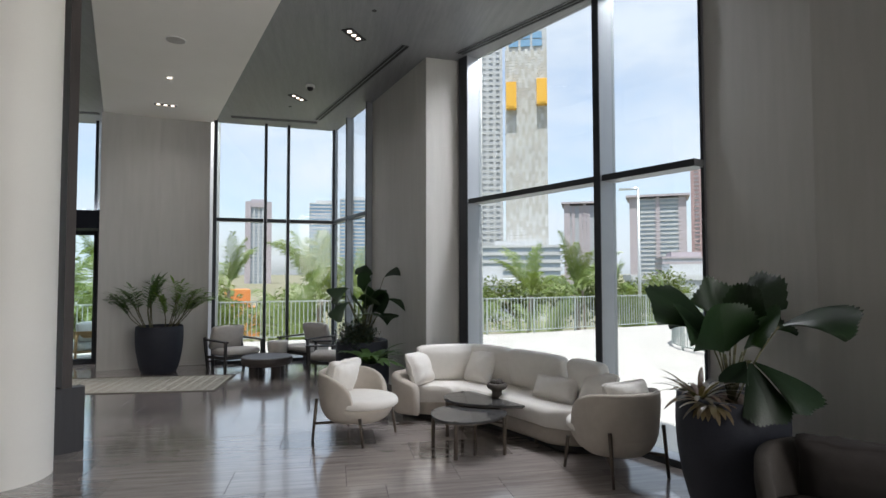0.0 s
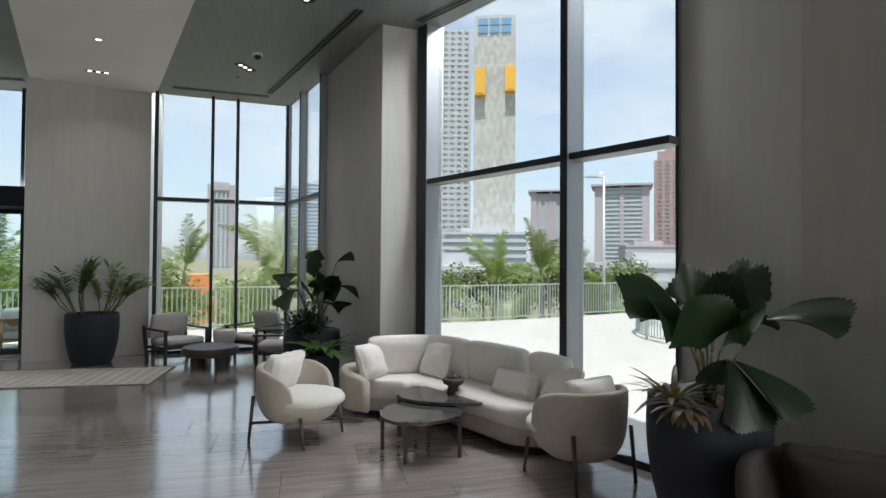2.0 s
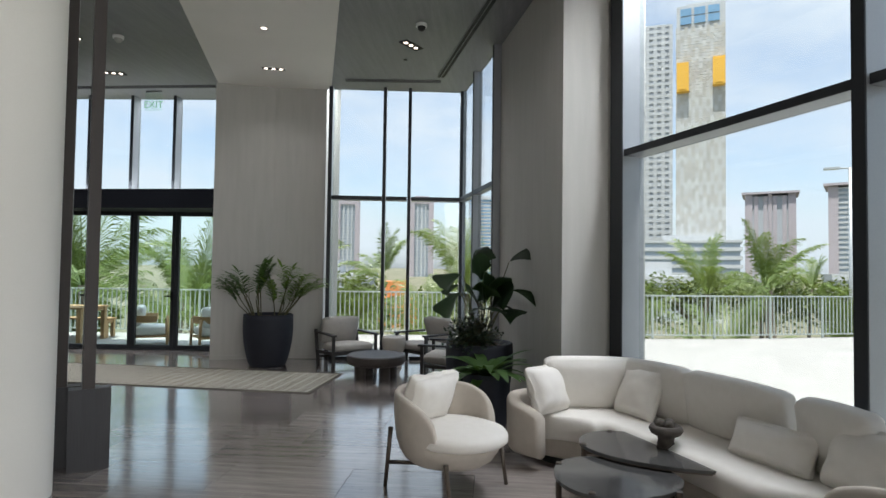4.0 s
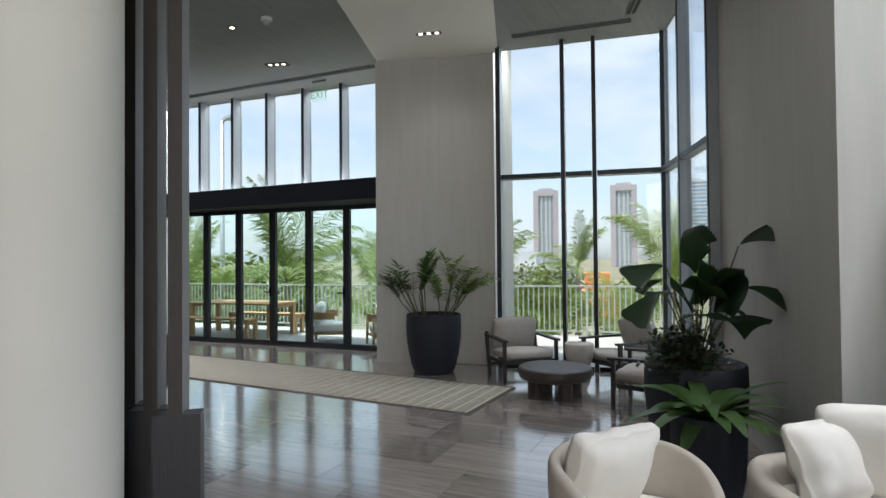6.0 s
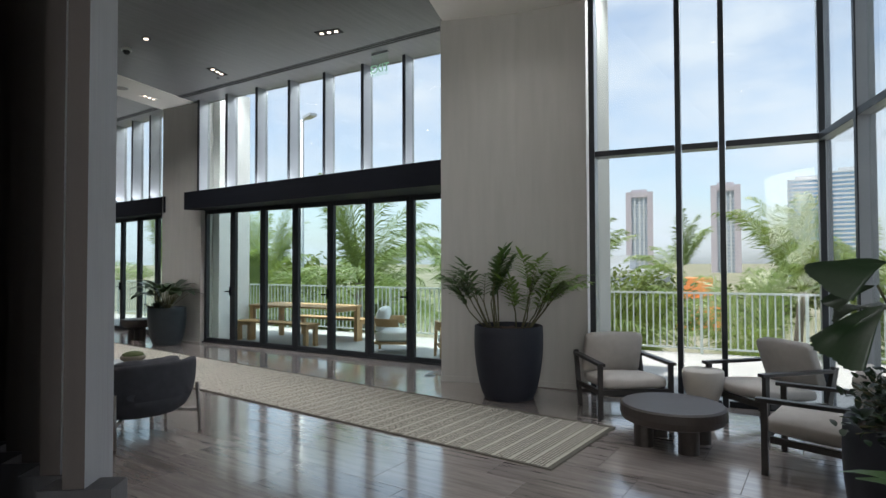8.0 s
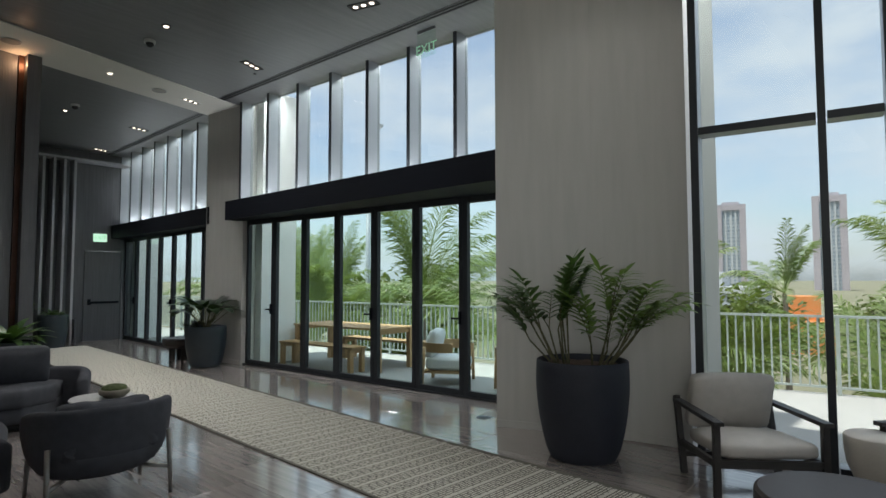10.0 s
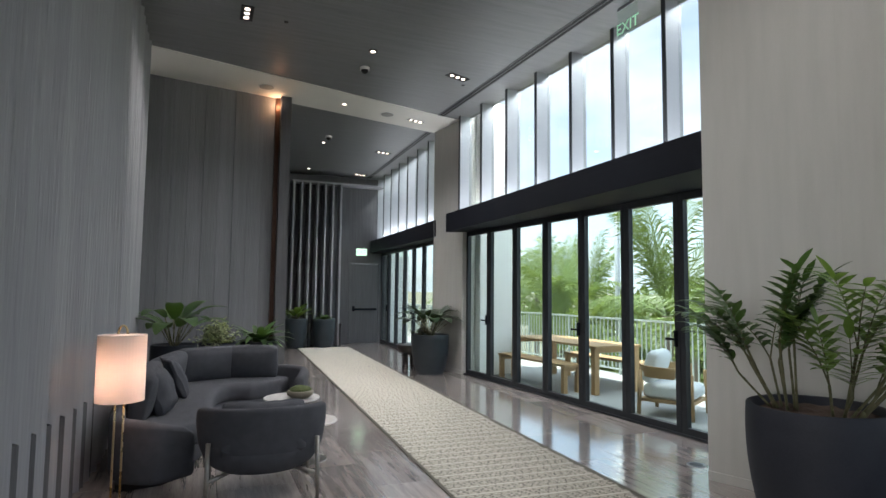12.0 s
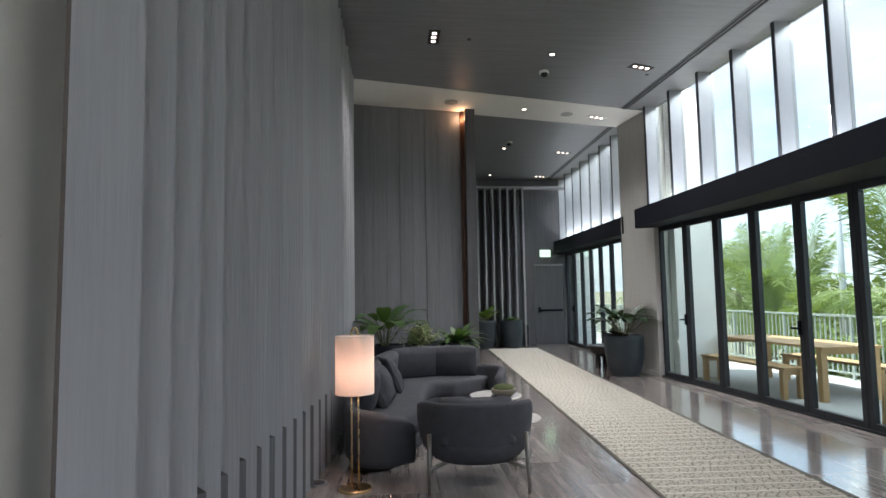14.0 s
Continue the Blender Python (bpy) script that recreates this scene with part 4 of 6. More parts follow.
st = holder("drum_stool", pose(-1.13, 12.0, 0), "pale ceramic goblet-shaped side table by the window", "side table")
bm = bm_new()
lathe(bm, [(0, 0), (0.14, 0), (0.145, 0.02), (0.11, 0.10), (0.10, 0.13), (0.14, 0.20), (0.185, 0.31), (0.20, 0.42), (0.20, 0.50), (0.19, 0.512), (0, 0.512)], 36)
part("body", bm, M_CERAMIC, st, smooth=True)

# charcoal lounge: lamp and little tables
M_BRASS = mat("satin brass", (0.62, 0.47, 0.26), (0.52, 0.39, 0.21), 0.28, metal=0.95, scale=10)
lamp = holder("floor_lamp", pose(-5.44, 7.58, 0), "slim brass floor lamp with a lit white drum shade", "lamp")
bm = bm_new()
lathe(bm, [(0, 0), (0.135, 0), (0.135, 0.012), (0.12, 0.02), (0, 0.024)], 36)
part("base", bm, M_BRASS, lamp)
for dx in (-0.028, 0.028):
    bm = bm_new()
    tube(bm, (0, dx, 0.02), (0, dx, 1.0), 0.0075)
    part("pole", bm, M_BRASS, lamp, smooth=True)
M_SHADE = bpy.data.materials.new("white linen shade")
M_SHADE.use_nodes = True
sn, sl = M_SHADE.node_tree.nodes, M_SHADE.node_tree.links
sb = sn["Principled BSDF"]
sb.inputs["Base Color"].default_value = (0.82, 0.78, 0.73, 1)
sb.inputs["Roughness"].default_value = 0.9
tl = sn.new("ShaderNodeBsdfTranslucent")
tl.inputs["Color"].default_value = (0.90, 0.85, 0.80, 1)
sm = sn.new("ShaderNodeMixShader")
sm.inputs["Fac"].default_value = 0.45
sl.new(sb.outputs[0], sm.inputs[1])
sl.new(tl.outputs[0], sm.inputs[2])
sl.new(sm.outputs[0], sn["Material Output"].inputs["Surface"])
bm = bm_new()
lathe(bm, [(0.158, 0.77), (0.160, 0.77), (0.160, 1.24), (0.158, 1.24), (0.158, 0.77)], 44)
shade = part("shade", bm, M_SHADE, lamp, smooth=False)
bm = bm_new()
lathe(bm, [(0.0, 1.228), (0.156, 1.228), (0.156, 1.232), (0.0, 1.232)], 36)
part("shade_top", bm, M_SHADE, shade)
bm = bm_new()
for i in range(10):
    a, b = math.pi * i / 10, math.pi * (i + 1) / 10
    tube(bm, (0, 0.030 * math.cos(a), 1.245 + 0.06 * math.sin(a)), (0, 0.030 * math.cos(b), 1.245 + 0.06 * math.sin(b)), 0.008, n=8)
part("finial", bm, M_BRASS, lamp)
bm = bm_new()
bmesh.ops.create_uvsphere(bm, u_segments=16, v_segments=10, radius=0.04, matrix=Matrix.Translation((0, 0, 0.95)))
part("bulb", bm, glow("warm bulb", (1.0, 0.64, 0.50), 18.0), lamp, smooth=True)
M_MARBLE = mat("white marble", (0.70, 0.68, 0.66), (0.52, 0.49, 0.47), 0.2, scale=3, stretch=(1, 3, 1), fine=14)
for x, y, h, r in ((-6.60, 8.95, 0.52, 0.27), (-6.22, 9.07, 0.37, 0.25)):
    t = holder("side_table", pose(x, y, 0), "small round side table with a white marble top", "side table", "marble side tables")
    bm = bm_new()
    lathe(bm, [(0, h - 0.02), (r - 0.006, h - 0.02), (r, h - 0.012), (r, h - 0.006), (r - 0.006, h), (0, h)], 44)
    part("tabletop", bm, M_MARBLE, t)
    bm = bm_new()
    tube(bm, (0, 0, 0.02), (0, 0, h - 0.021), 0.02)
    part("stem", bm, M_LEG_GREY, t, smooth=True)
    bm = bm_new()
    lathe(bm, [(0, 0), (0.16, 0), (0.16, 0.012), (0, 0.018)], 36)
    part("foot", bm, M_LEG_GREY, t)
M_MOSS = mat("green moss", (0.045, 0.065, 0.018), (0.085, 0.105, 0.03), 0.95, scale=40, bump=0.9, fine=90)
M_POTTERY = mat("olive stoneware", (0.20, 0.18, 0.13), (0.15, 0.135, 0.10), 0.6, scale=8)
mb = holder("moss_bowl", pose(-6.52, 9.02, 0.521), "low olive stoneware bowl filled with moss", "bowl")
bm = bm_new()
lathe(bm, [(0, 0), (0.08, 0), (0.125, 0.035), (0.13, 0.06), (0.12, 0.075), (0.105, 0.075), (0.0, 0.06)], 32)
part("bowl_body", bm, M_POTTERY, mb, smooth=True)
bm = bm_new()
bmesh.ops.create_icosphere(bm, subdivisions=4, radius=0.11, matrix=Matrix.Translation((0, 0, 0.07)) @ Matrix.Diagonal((1, 1, 0.45, 1)))
for v in bm.verts:
    v.co += v.co.normalized() * noise.noise(v.co * 30) * 0.012
part("moss", bm, M_MOSS, mb, smooth=True)

# ---- planters and plants ----
M_SOIL = mat("brown bark mulch", (0.10, 0.06, 0.04), (0.055, 0.035, 0.025), 0.95, scale=30, bump=1.0, fine=70)
M_STEM = mat("green-brown stem", (0.12, 0.10, 0.05), (0.07, 0.085, 0.035), 0.7, scale=20)


def leaf_mat(name, c1, c2, rough=0.42):
    m = mat(name, c1, c2, rough, scale=7, fine=40, bump=0.15, rand=0.7, island=True)
    n, l = m.node_tree.nodes, m.node_tree.links
    b = n["Principled BSDF"]
    t = n.new("ShaderNodeBsdfTranslucent")
    t.inputs["Color"].default_value = (c2[0] * 1.6, c2[1] * 1.7, c2[2] * 0.8, 1)
    mx = n.new("ShaderNodeMixShader")
    mx.inputs["Fac"].default_value = 0.22
    l.new(b.outputs[0], mx.inputs[1])
    l.new(t.outputs[0], mx.inputs[2])
    l.new(mx.outputs[0], n["Material Output"].inputs["Surface"])
    return m


M_LEAF = leaf_mat("deep green leaf", (0.028, 0.062, 0.018), (0.055, 0.105, 0.03))
M_LEAF_L = leaf_mat("fresh green leaf", (0.065, 0.125, 0.025), (0.12, 0.19, 0.04))
M_LEAF_D = leaf_mat("dark glossy leaf", (0.007, 0.018, 0.008), (0.015, 0.034, 0.012), 0.38)
M_BROM = leaf_mat("bronze bromeliad leaf", (0.11, 0.045, 0.032), (0.09, 0.075, 0.035))
M_VARIEG = leaf_mat("variegated cream leaf", (0.14, 0.19, 0.08), (0.42, 0.45, 0.30))
M_POT_BLUE = mat("slate blue-grey planter", (0.026, 0.036, 0.044), (0.042, 0.054, 0.064), 0.42, scale=5, bump=0.15)


def planter(m, r, h, label, mt=None, taper=0.72, group=""):
    it = holder("planter", m, label, "planter", group)
    bm = bm_new()
    prof = [(0, 0), (r * taper * 0.97, 0), (r * taper, 0.012)]
    for k in range(1, 11):
        s = k / 10
        prof.append((r * (taper + (1 - taper) * math.sin(s * math.pi * 0.62) ** 0.8 * 1.03), h * s))
    prof += [(prof[-1][0] - 0.012, h + 0.008), (prof[-1][0] - 0.035, h), (prof[-1][0] - 0.045, h - 0.05), (0, h - 0.06)]
    lathe(bm, prof, 56)
    part("pot", bm, mt or M_POT, it, smooth=True)
    bm = bm_new()
    bmesh.ops.create_circle(bm, cap_ends=True, segments=40, radius=r * 0.9, matrix=Matrix.Translation((0, 0, h - 0.045)))
    bmesh.ops.poke(bm, faces=bm.faces)
    bmesh.ops.subdivide_edges(bm, edges=bm.edges, cuts=3, use_grid_fill=True)
    for v in bm.verts:
        v.co.z += noise.noise(v.co * 14) * 0.018
    part("mulch", bm, M_SOIL, it)
    return it


def blade(bm, p, d, up, length, width, droop, n=6, fold=0.15, shape=None):
    """One leaf: a folded strip from p along d that droops; shape gives its half width along it."""
    d, up = d.normalized(), up.normalized()
    side = d.cross(up)
    if side.length < 1e-3:
        side = Vector((1, 0, 0))
    side.normalize()
    rows = []
    pos, dr = Vector(p), d.copy()
    for i in range(n + 1):
        s = i / n
        w = width * (shape(s) if shape else math.sin(math.pi * min(1, s * 0.92 + 0.06)) ** 0.75)
        lift = side.cross(dr).normalized() * -fold * w
        rows.append((bm.verts.new(pos + side * w - lift), bm.verts.new(pos), bm.verts.new(pos - side * w - lift)))
        dr = (dr + Vector((0, 0, -droop / n))).normalized()
        pos = pos + dr * (length / n)
    for a, b in zip(rows[:-1], rows[1:]):
        bm.faces.new((a[0], a[1], b[1], b[0]))
        bm.faces.new((a[1], a[2], b[2], b[1]))
    return pos


def stalk(bm, p, q, r, bend=0.0, n=5):
    p, q = Vector(p), Vector(q)
    pts = [p.lerp(q, i / n) + Vector((0, 0, bend * math.sin(math.pi * i / n))) for i in range(n + 1)]
    for a, b in zip(pts[:-1], pts[1:]):
        tube(bm, a, b, r, r * 0.92, n=6)
    return pts


def frond(bm_leaf, bm_stem, p, d, length, leaflets, leaf_len, droop=0.9, width=0.016):
    """A pinnate palm frond: arched rachis with leaflets on both sides."""
    pos, dr = Vector(p), d.normalized()
    k = leaflets
    for i in range(k):
        step = length / k
        s = i / k
        nxt = pos + dr * step
        tube(bm_stem, pos, nxt, 0.006 * (1 - 0.7 * s), n=5)
        if s > 0.08:
            side = dr.cross(Vector((0, 0, 1)))
            side = side.normalized() if side.length > 0.01 else Vector((1, 0, 0))
            ll = leaf_len * (0.55 + 0.6 * math.sin(math.pi * (s - 0.02) / 1.05))
            for sg in (-1, 1):
                ld = (side * sg * 1.0 + dr * 0.75 + Vector((0, 0, random.uniform(-0.1, 0.25)))).normalized()
                blade(bm_leaf, nxt, ld, Vector((0, 0, 1)), ll * random.uniform(0.85, 1.1), width, random.uniform(0.3, 0.8), n=4)
        dr = (dr + Vector((0, 0, -droop / k))).normalized()
        pos = nxt
    blade(bm_leaf, pos, dr, Vector((0, 0, 1)), leaf_len, width, 0.5, n=4)


def plant(m, label, builder, leaf, stem=None, soft=True, leaves=False):
    it = holder("plant", m, label, "plant")
    bl, bs = bm_new(), bm_new()
    builder(bl, bs)
    if leaves:
        left = set(bl.verts)
        while left:
            todo, island = [left.pop()], []
            while todo:
                v = todo.pop()
                island.append(v)
                for e in v.link_edges:
                    o = e.other_vert(v)
                    if o in left:
                        left.discard(o)
                        todo.append(o)
            one, new_of = bm_new(), {}
            for v in island:
                new_of[v] = one.verts.new(v.co)
            for f in {f for v in island for f in v.link_faces}:
                one.faces.new([new_of[v] for v in f.verts])
            part("leaf", one, leaf, it, smooth=soft)
        bl.free()
    else:
        part("foliage", bl, leaf, it, smooth=soft)
    if len(bs.verts):
        part("stem", bs, stem or M_STEM, it, smooth=True)
    else:
        bs.free()
    return it


def areca(seed, lean):
    """A clump of slender bare canes with short feathery fronds at their heads."""
    def build(bl, bs):
        rnd = random.Random(seed)
        for k in range(9):
            a = 2 * math.pi * (k * 0.381966) + rnd.uniform(-0.3, 0.3)
            r0 = rnd.uniform(0.02, 0.10)
            p = Vector((r0 * math.cos(a), r0 * math.sin(a), 0))
            sp = rnd.uniform(0.03, 0.15)
            q = p + Vector((math.cos(a) * sp + lean * 0.16, math.sin(a) * sp, rnd.uniform(0.10, 0.46)))
            stalk(bs, p, q, 0.009, n=4)
            for j in range(2):
                b = a + rnd.uniform(-0.9, 0.9)
                d = Vector((math.cos(b) * 0.55 + lean * 0.35, math.sin(b) * 0.55, rnd.uniform(0.9, 2.4)))
                frond(bl, bs, q, d, rnd.uniform(0.36, 0.52), 9, 0.20, droop=0.85, width=0.027)
    return build


def fan_leaf(bl, bs, root, tip, face, radius, spread=40, seg=12, jag=0.045, droop=0.25, way=None, fold=0.35):
    """A broad pleated leaf on a long stalk: a wedge with a toothed outer edge, folded up along its middle and arching over."""
    stalk(bs, root, tip, 0.007, 0.05)
    tip, face = Vector(tip), Vector(face).normalized()
    out = Vector(way)
    out = (out - face * out.dot(face)).normalized()
    side = face.cross(out).normalized()
    rows = (0.06, 0.25, 0.45, 0.65, 0.82, 0.93, 1.0)
    grid = []
    for i in range(seg * 2 + 1):
        u = -1 + i / seg
        a = radians(spread) * u
        d = out * math.cos(a) + side * math.sin(a)
        reach = radius * (1.0 - 0.16 * u * u + 0.03 * math.sin(7 * u + radius * 40)) * (1.0 if i % 2 else 1 - jag)
        line = []
        for s in rows:
            r = reach * s
            pleat = face * (0.005 if i % 2 else -0.005) * min(1.0, s * 1.4)
            lift = face * (fold * r * abs(math.sin(a)) * (1.15 - 0.75 * s))
            wave = face * (0.02 * math.sin(3.0 * u + s * 4 + radius * 30) * s)
            line.append(bl.verts.new(tip + d * r + pleat + lift + wave + Vector((0, 0, -droop * radius * s * s * (0.55 + 0.8 * u * u)))))
        grid.append(line)
    for p, q in zip(grid[:-1], grid[1:]):
        for k in range(len(rows) - 1):
            bl.faces.new((p[k], p[k + 1], q[k + 1], q[k]))


def fan_palm(leaves, right, droop=0.4, fold=0.35, narrow=1.0):
    """Each leaf: stalk end across, towards and up; blade direction across, towards and up; radius; half spread."""
    r = Vector((right[0], right[1], 0)).normalized()
    f = Vector((r.y, -r.x, 0))
    up = Vector((0, 0, 1))

    def build(bl, bs):
        for (x, y, z), (u, v, w), radius, spread in leaves:
            tip = r * x + f * y + up * z
            spread *= narrow
            way = (r * u + f * v + up * w).normalized()
            face = f * 0.45 + up * 0.85
            face = (face - way * face.dot(way)).normalized()
            fan_leaf(bl, bs, (r * x + f * y) * 0.08, tip, face, radius, spread, seg=max(12, int(spread / 1.8)), way=way, droop=droop, fold=fold)
    return build


def rosette(seed, count, length, width, rise=0.9, droop=1.1, shape=None, stemmed=0.0):
    def build(bl, bs):
        rnd = random.Random(seed)
        for k in range(count):
            a = 2 * math.pi * k * 0.381966
            e = rise * (0.35 + 0.9 * (1 - k / count)) + rnd.uniform(-0.1, 0.1)
            d = Vector((math.cos(a), math.sin(a), e)).normalized()
            p = Vector((0.02 * math.cos(a), 0.02 * math.sin(a), 0))
            if stemmed:
                q = p + d * stemmed * rnd.uniform(0.7, 1.1)
                stalk(bs, p, q, 0.007, n=3)
                p = q
                d = (d + Vector((math.cos(a) * 0.4, math.sin(a) * 0.4, 0))).normalized()
            blade(bl, p, d, Vector((0, 0, 1)), length * rnd.uniform(0.75, 1.1), width * rnd.uniform(0.85, 1.1), droop * rnd.uniform(0.7, 1.3), n=8, shape=shape)
    return build


def bush(seed, count, r, h, size):
    def build(bl, bs):
        rnd = random.Random(seed)
        for k in range(count // 9):
            a, e = rnd.uniform(0, 2 * math.pi), rnd.uniform(0.1, 1.4)
            q = Vector((r * math.cos(a) * math.cos(e) * rnd.uniform(0.6, 1.05), r * math.sin(a) * math.cos(e) * rnd.uniform(0.6, 1.05), h * math.sin(e) * rnd.uniform(0.7, 1.05)))
            stalk(bs, (0, 0, 0), q, 0.003, 0.03, n=3)
            for j in range(9):
                t = q * rnd.uniform(0.55, 1.0) + Vector([rnd.uniform(-1, 1) * size for _ in range(3)])
                d = Vector((rnd.uniform(-1, 1), rnd.uniform(-1, 1), rnd.uniform(-0.3, 0.9)))
                blade(bl, t, d, Vector((0, 0, 1)), size * rnd.uniform(0.7, 1.2), size * 0.28, 0.5, n=3)
    return build


# two palms in one tall planter by the pillar
planter(pose(-3.26, 11.80, 0), 0.41, 0.86, "large matt charcoal planter standing before the pillar")
plant(pose(-3.47, 11.74, 0.81), "young feathery palm with deep green leaves", areca(3, -0.75), M_LEAF)
plant(pose(-3.08, 11.82, 0.81), "young feathery palm with fresh green leaves", areca(8, 0.85), M_LEAF_L)
# group by the corner pillar
planter(pose(0.40, 9.25, 0), 0.40, 0.80, "large matt charcoal planter by the corner pillar")
plant(pose(0.42, 9.22, 0.75), "tall fan palm with big pleated dark leaves", fan_palm([
    ((-0.26, 0.10, 0.86), (-0.85, 0.2, -0.05), 0.39, 42), ((-0.30, 0.15, 0.66), (-0.8, 0.3, -0.45), 0.39, 38), ((-0.20, -0.2, 0.74), (-0.9, -0.2, -0.25), 0.26, 34), ((-0.02, 0.05, 0.78), (-0.15, 0.2, 0.95), 0.41, 44), ((0.14, 0.0, 0.62), (0.1, 0.5, 0.5), 0.39, 60), ((-0.05, 0.2, 0.45), (0.0, 0.8, 0.15), 0.39, 66),
    ((0.36, -0.05, 1.02), (0.75, 0.1, 0.55), 0.41, 34), ((0.34, 0.1, 0.68), (0.9, 0.2, -0.10), 0.39, 40), ((0.10, -0.25, 0.95), (0.15, -0.5, 0.75), 0.39, 42), ((-0.1, -0.3, 0.6), (-0.4, -0.8, 0.1), 0.32, 45), ((0.3, -0.3, 0.5), (0.6, -0.7, -0.1), 0.36, 45), ((0.02, 0.12, 0.58), (-0.2, 0.6, 0.45), 0.40, 50), ((0.16, 0.15, 0.42), (0.5, 0.6, 0.1), 0.38, 50), ((0.02, 0.05, 0.50), (-0.12, 0.35, 0.9), 0.50, 58), ((0.10, 0.10, 0.46), (0.40, 0.45, 0.75), 0.46, 58), ((-0.06, 0.10, 0.46), (-0.45, 0.45, 0.70), 0.44, 55)], (0.92, 0.30), 0.22, 0.5, 0.66), M_LEAF_D, leaves=True)
plant(pose(0.32, 9.05, 0.76), "dense dark small-leaved bush under the palm", bush(4, 1100, 0.38, 0.44, 0.06), M_LEAF_D)
planter(pose(0.50, 8.48, 0), 0.25, 0.58, "smaller charcoal planter beside the larger one", taper=0.82)
plant(pose(0.50, 8.48, 0.53), "bright green bird's nest fern with wavy leaves", rosette(6, 30, 0.56, 0.058, 1.25, 1.25), M_LEAF, leaves=True)
# big fan palm at the window pillar
planter(pose(2.80, 3.88, 0), 0.37, 0.96, "very large black planter before the pillar", taper=0.55)
plant(pose(2.80, 3.88, 0.90), "great fan palm with broad pleated leaves", fan_palm([
    ((-0.06, 0.05, 0.46), (-0.72, 0.15, 0.66), 0.66, 25), ((0.0, -0.05, 0.48), (-0.26, -0.15, 0.92), 0.50, 24), ((-0.03, 0.10, 0.36), (-0.04, 0.42, 0.90), 0.46, 46), ((-0.10, 0.08, 0.38), (-0.50, 0.45, 0.74), 0.50, 32), ((0.08, 0.06, 0.38), (0.48, 0.42, 0.76), 0.46, 32), ((0.04, -0.12, 0.48), (0.42, -0.25, 0.86), 0.60, 24), ((0.05, -0.02, 0.50), (0.20, 0.15, 0.92), 0.42, 30), ((0.31, 0.02, 0.565), (0.93, 0.12, 0.30), 0.50, 26),
    ((0.115, 0.16, 0.335), (0.30, 0.50, -0.78), 0.43, 28), ((0.13, 0.16, 0.335), (0.80, 0.34, -0.42), 0.47, 20), ((0.10, 0.17, 0.335), (-0.35, 0.70, -0.30), 0.28, 26), ((-0.10, -0.2, 0.46), (-0.45, -0.80, 0.40), 0.50, 28), ((0.14, -0.25, 0.46), (0.40, -0.85, 0.35), 0.50, 28)], (0.80, -0.60), 0.16, 0.3), M_LEAF_D, leaves=True)
plant(pose(2.58, 3.92, 0.93), "bronze and green bromeliad at the palm's foot", rosette(9, 30, 0.36, 0.020, 1.3, 1.1), M_BROM, leaves=True)
plant(pose(2.52, 3.72, 0.93), "dry brown bromeliad leaves over the rim", rosette(19, 34, 0.22, 0.022, 0.8, 1.6), M_BROM, leaves=True)
# planters behind the charcoal sofa
for x, y, r in ((-9.55, 7.75, 0.30), (-9.75, 8.32, 0.26), (-9.85, 8.90, 0.27)):
    planter(pose(x, y, 0), r, 0.80, "dark round planter behind the charcoal sofa", group="planters behind the sofa")
plant(pose(-9.55, 7.75, 0.75), "leafy plant with long broad green leaves", rosette(21, 15, 0.58, 0.115, 2.4, 1.25, stemmed=0.44), M_LEAF, leaves=True)
plant(pose(-9.70, 8.30, 0.76), "variegated bushy plant with small cream-edged leaves", bush(12, 720, 0.34, 0.36, 0.065), M_VARIEG)
plant(pose(-9.85, 8.90, 0.75), "low arching fern with bright green leaves", rosette(33, 40, 0.52, 0.05, 1.6, 1.4), M_LEAF, leaves=True)
# planter and bowl table at the far pillar
planter(pose(-11.15, 12.18, 0), 0.36, 0.74, "slate blue-grey round planter by the far pillar", M_POT_BLUE)
plant(pose(-11.15, 12.18, 0.70), "plant with broad arching dark leaves", rosette(41, 26, 0.50, 0.10, 1.9, 1.2, stemmed=0.46), M_LEAF_D, leaves=True)
plant(pose(-11.30, 12.0, 0.70), "trailing small-leaved plant over the rim", bush(43, 300, 0.26, 0.16, 0.05), M_LEAF_D)
bt = holder("bowl_table", pose(-12.35, 12.22, 0), "low dark wooden bowl table on stout feet", "side table")
bm = bm_new()
lathe(bm, [(0, 0.24), (0.16, 0.24), (0.28, 0.30), (0.31, 0.40), (0.30, 0.44), (0, 0.44)], 40)
part("top", bm, M_DARKTABLE, bt)
for k in range(3):
    a = radians(30 + 120 * k)
    bm = bm_new()
    lathe(bm, [(0, 0), (0.06, 0), (0.06, 0.26), (0, 0.26)], 16, Matrix.Translation((0.13 * math.cos(a), 0.13 * math.sin(a), 0)))
    part("leg", bm, M_DARKTABLE, bt)
# planters before the far slats
for x, y in ((-16.75, 11.2), (-16.85, 10.45)):
    planter(pose(x, y, 0), 0.31, 0.78, "tall slate grey planter before the slats", M_POT_BLUE, group="planters by the slats")
plant(pose(-16.75, 11.2, 0.73), "short bushy fern in the far planter", rosette(51, 26, 0.36, 0.045, 1.2, 1.2), M_LEAF, leaves=True)
plant(pose(-16.85, 10.45, 0.73), "broad-leaved plant in the far planter", rosette(53, 12, 0.5, 0.09, 1.8, 0.7, stemmed=0.2), M_LEAF_L, leaves=True)

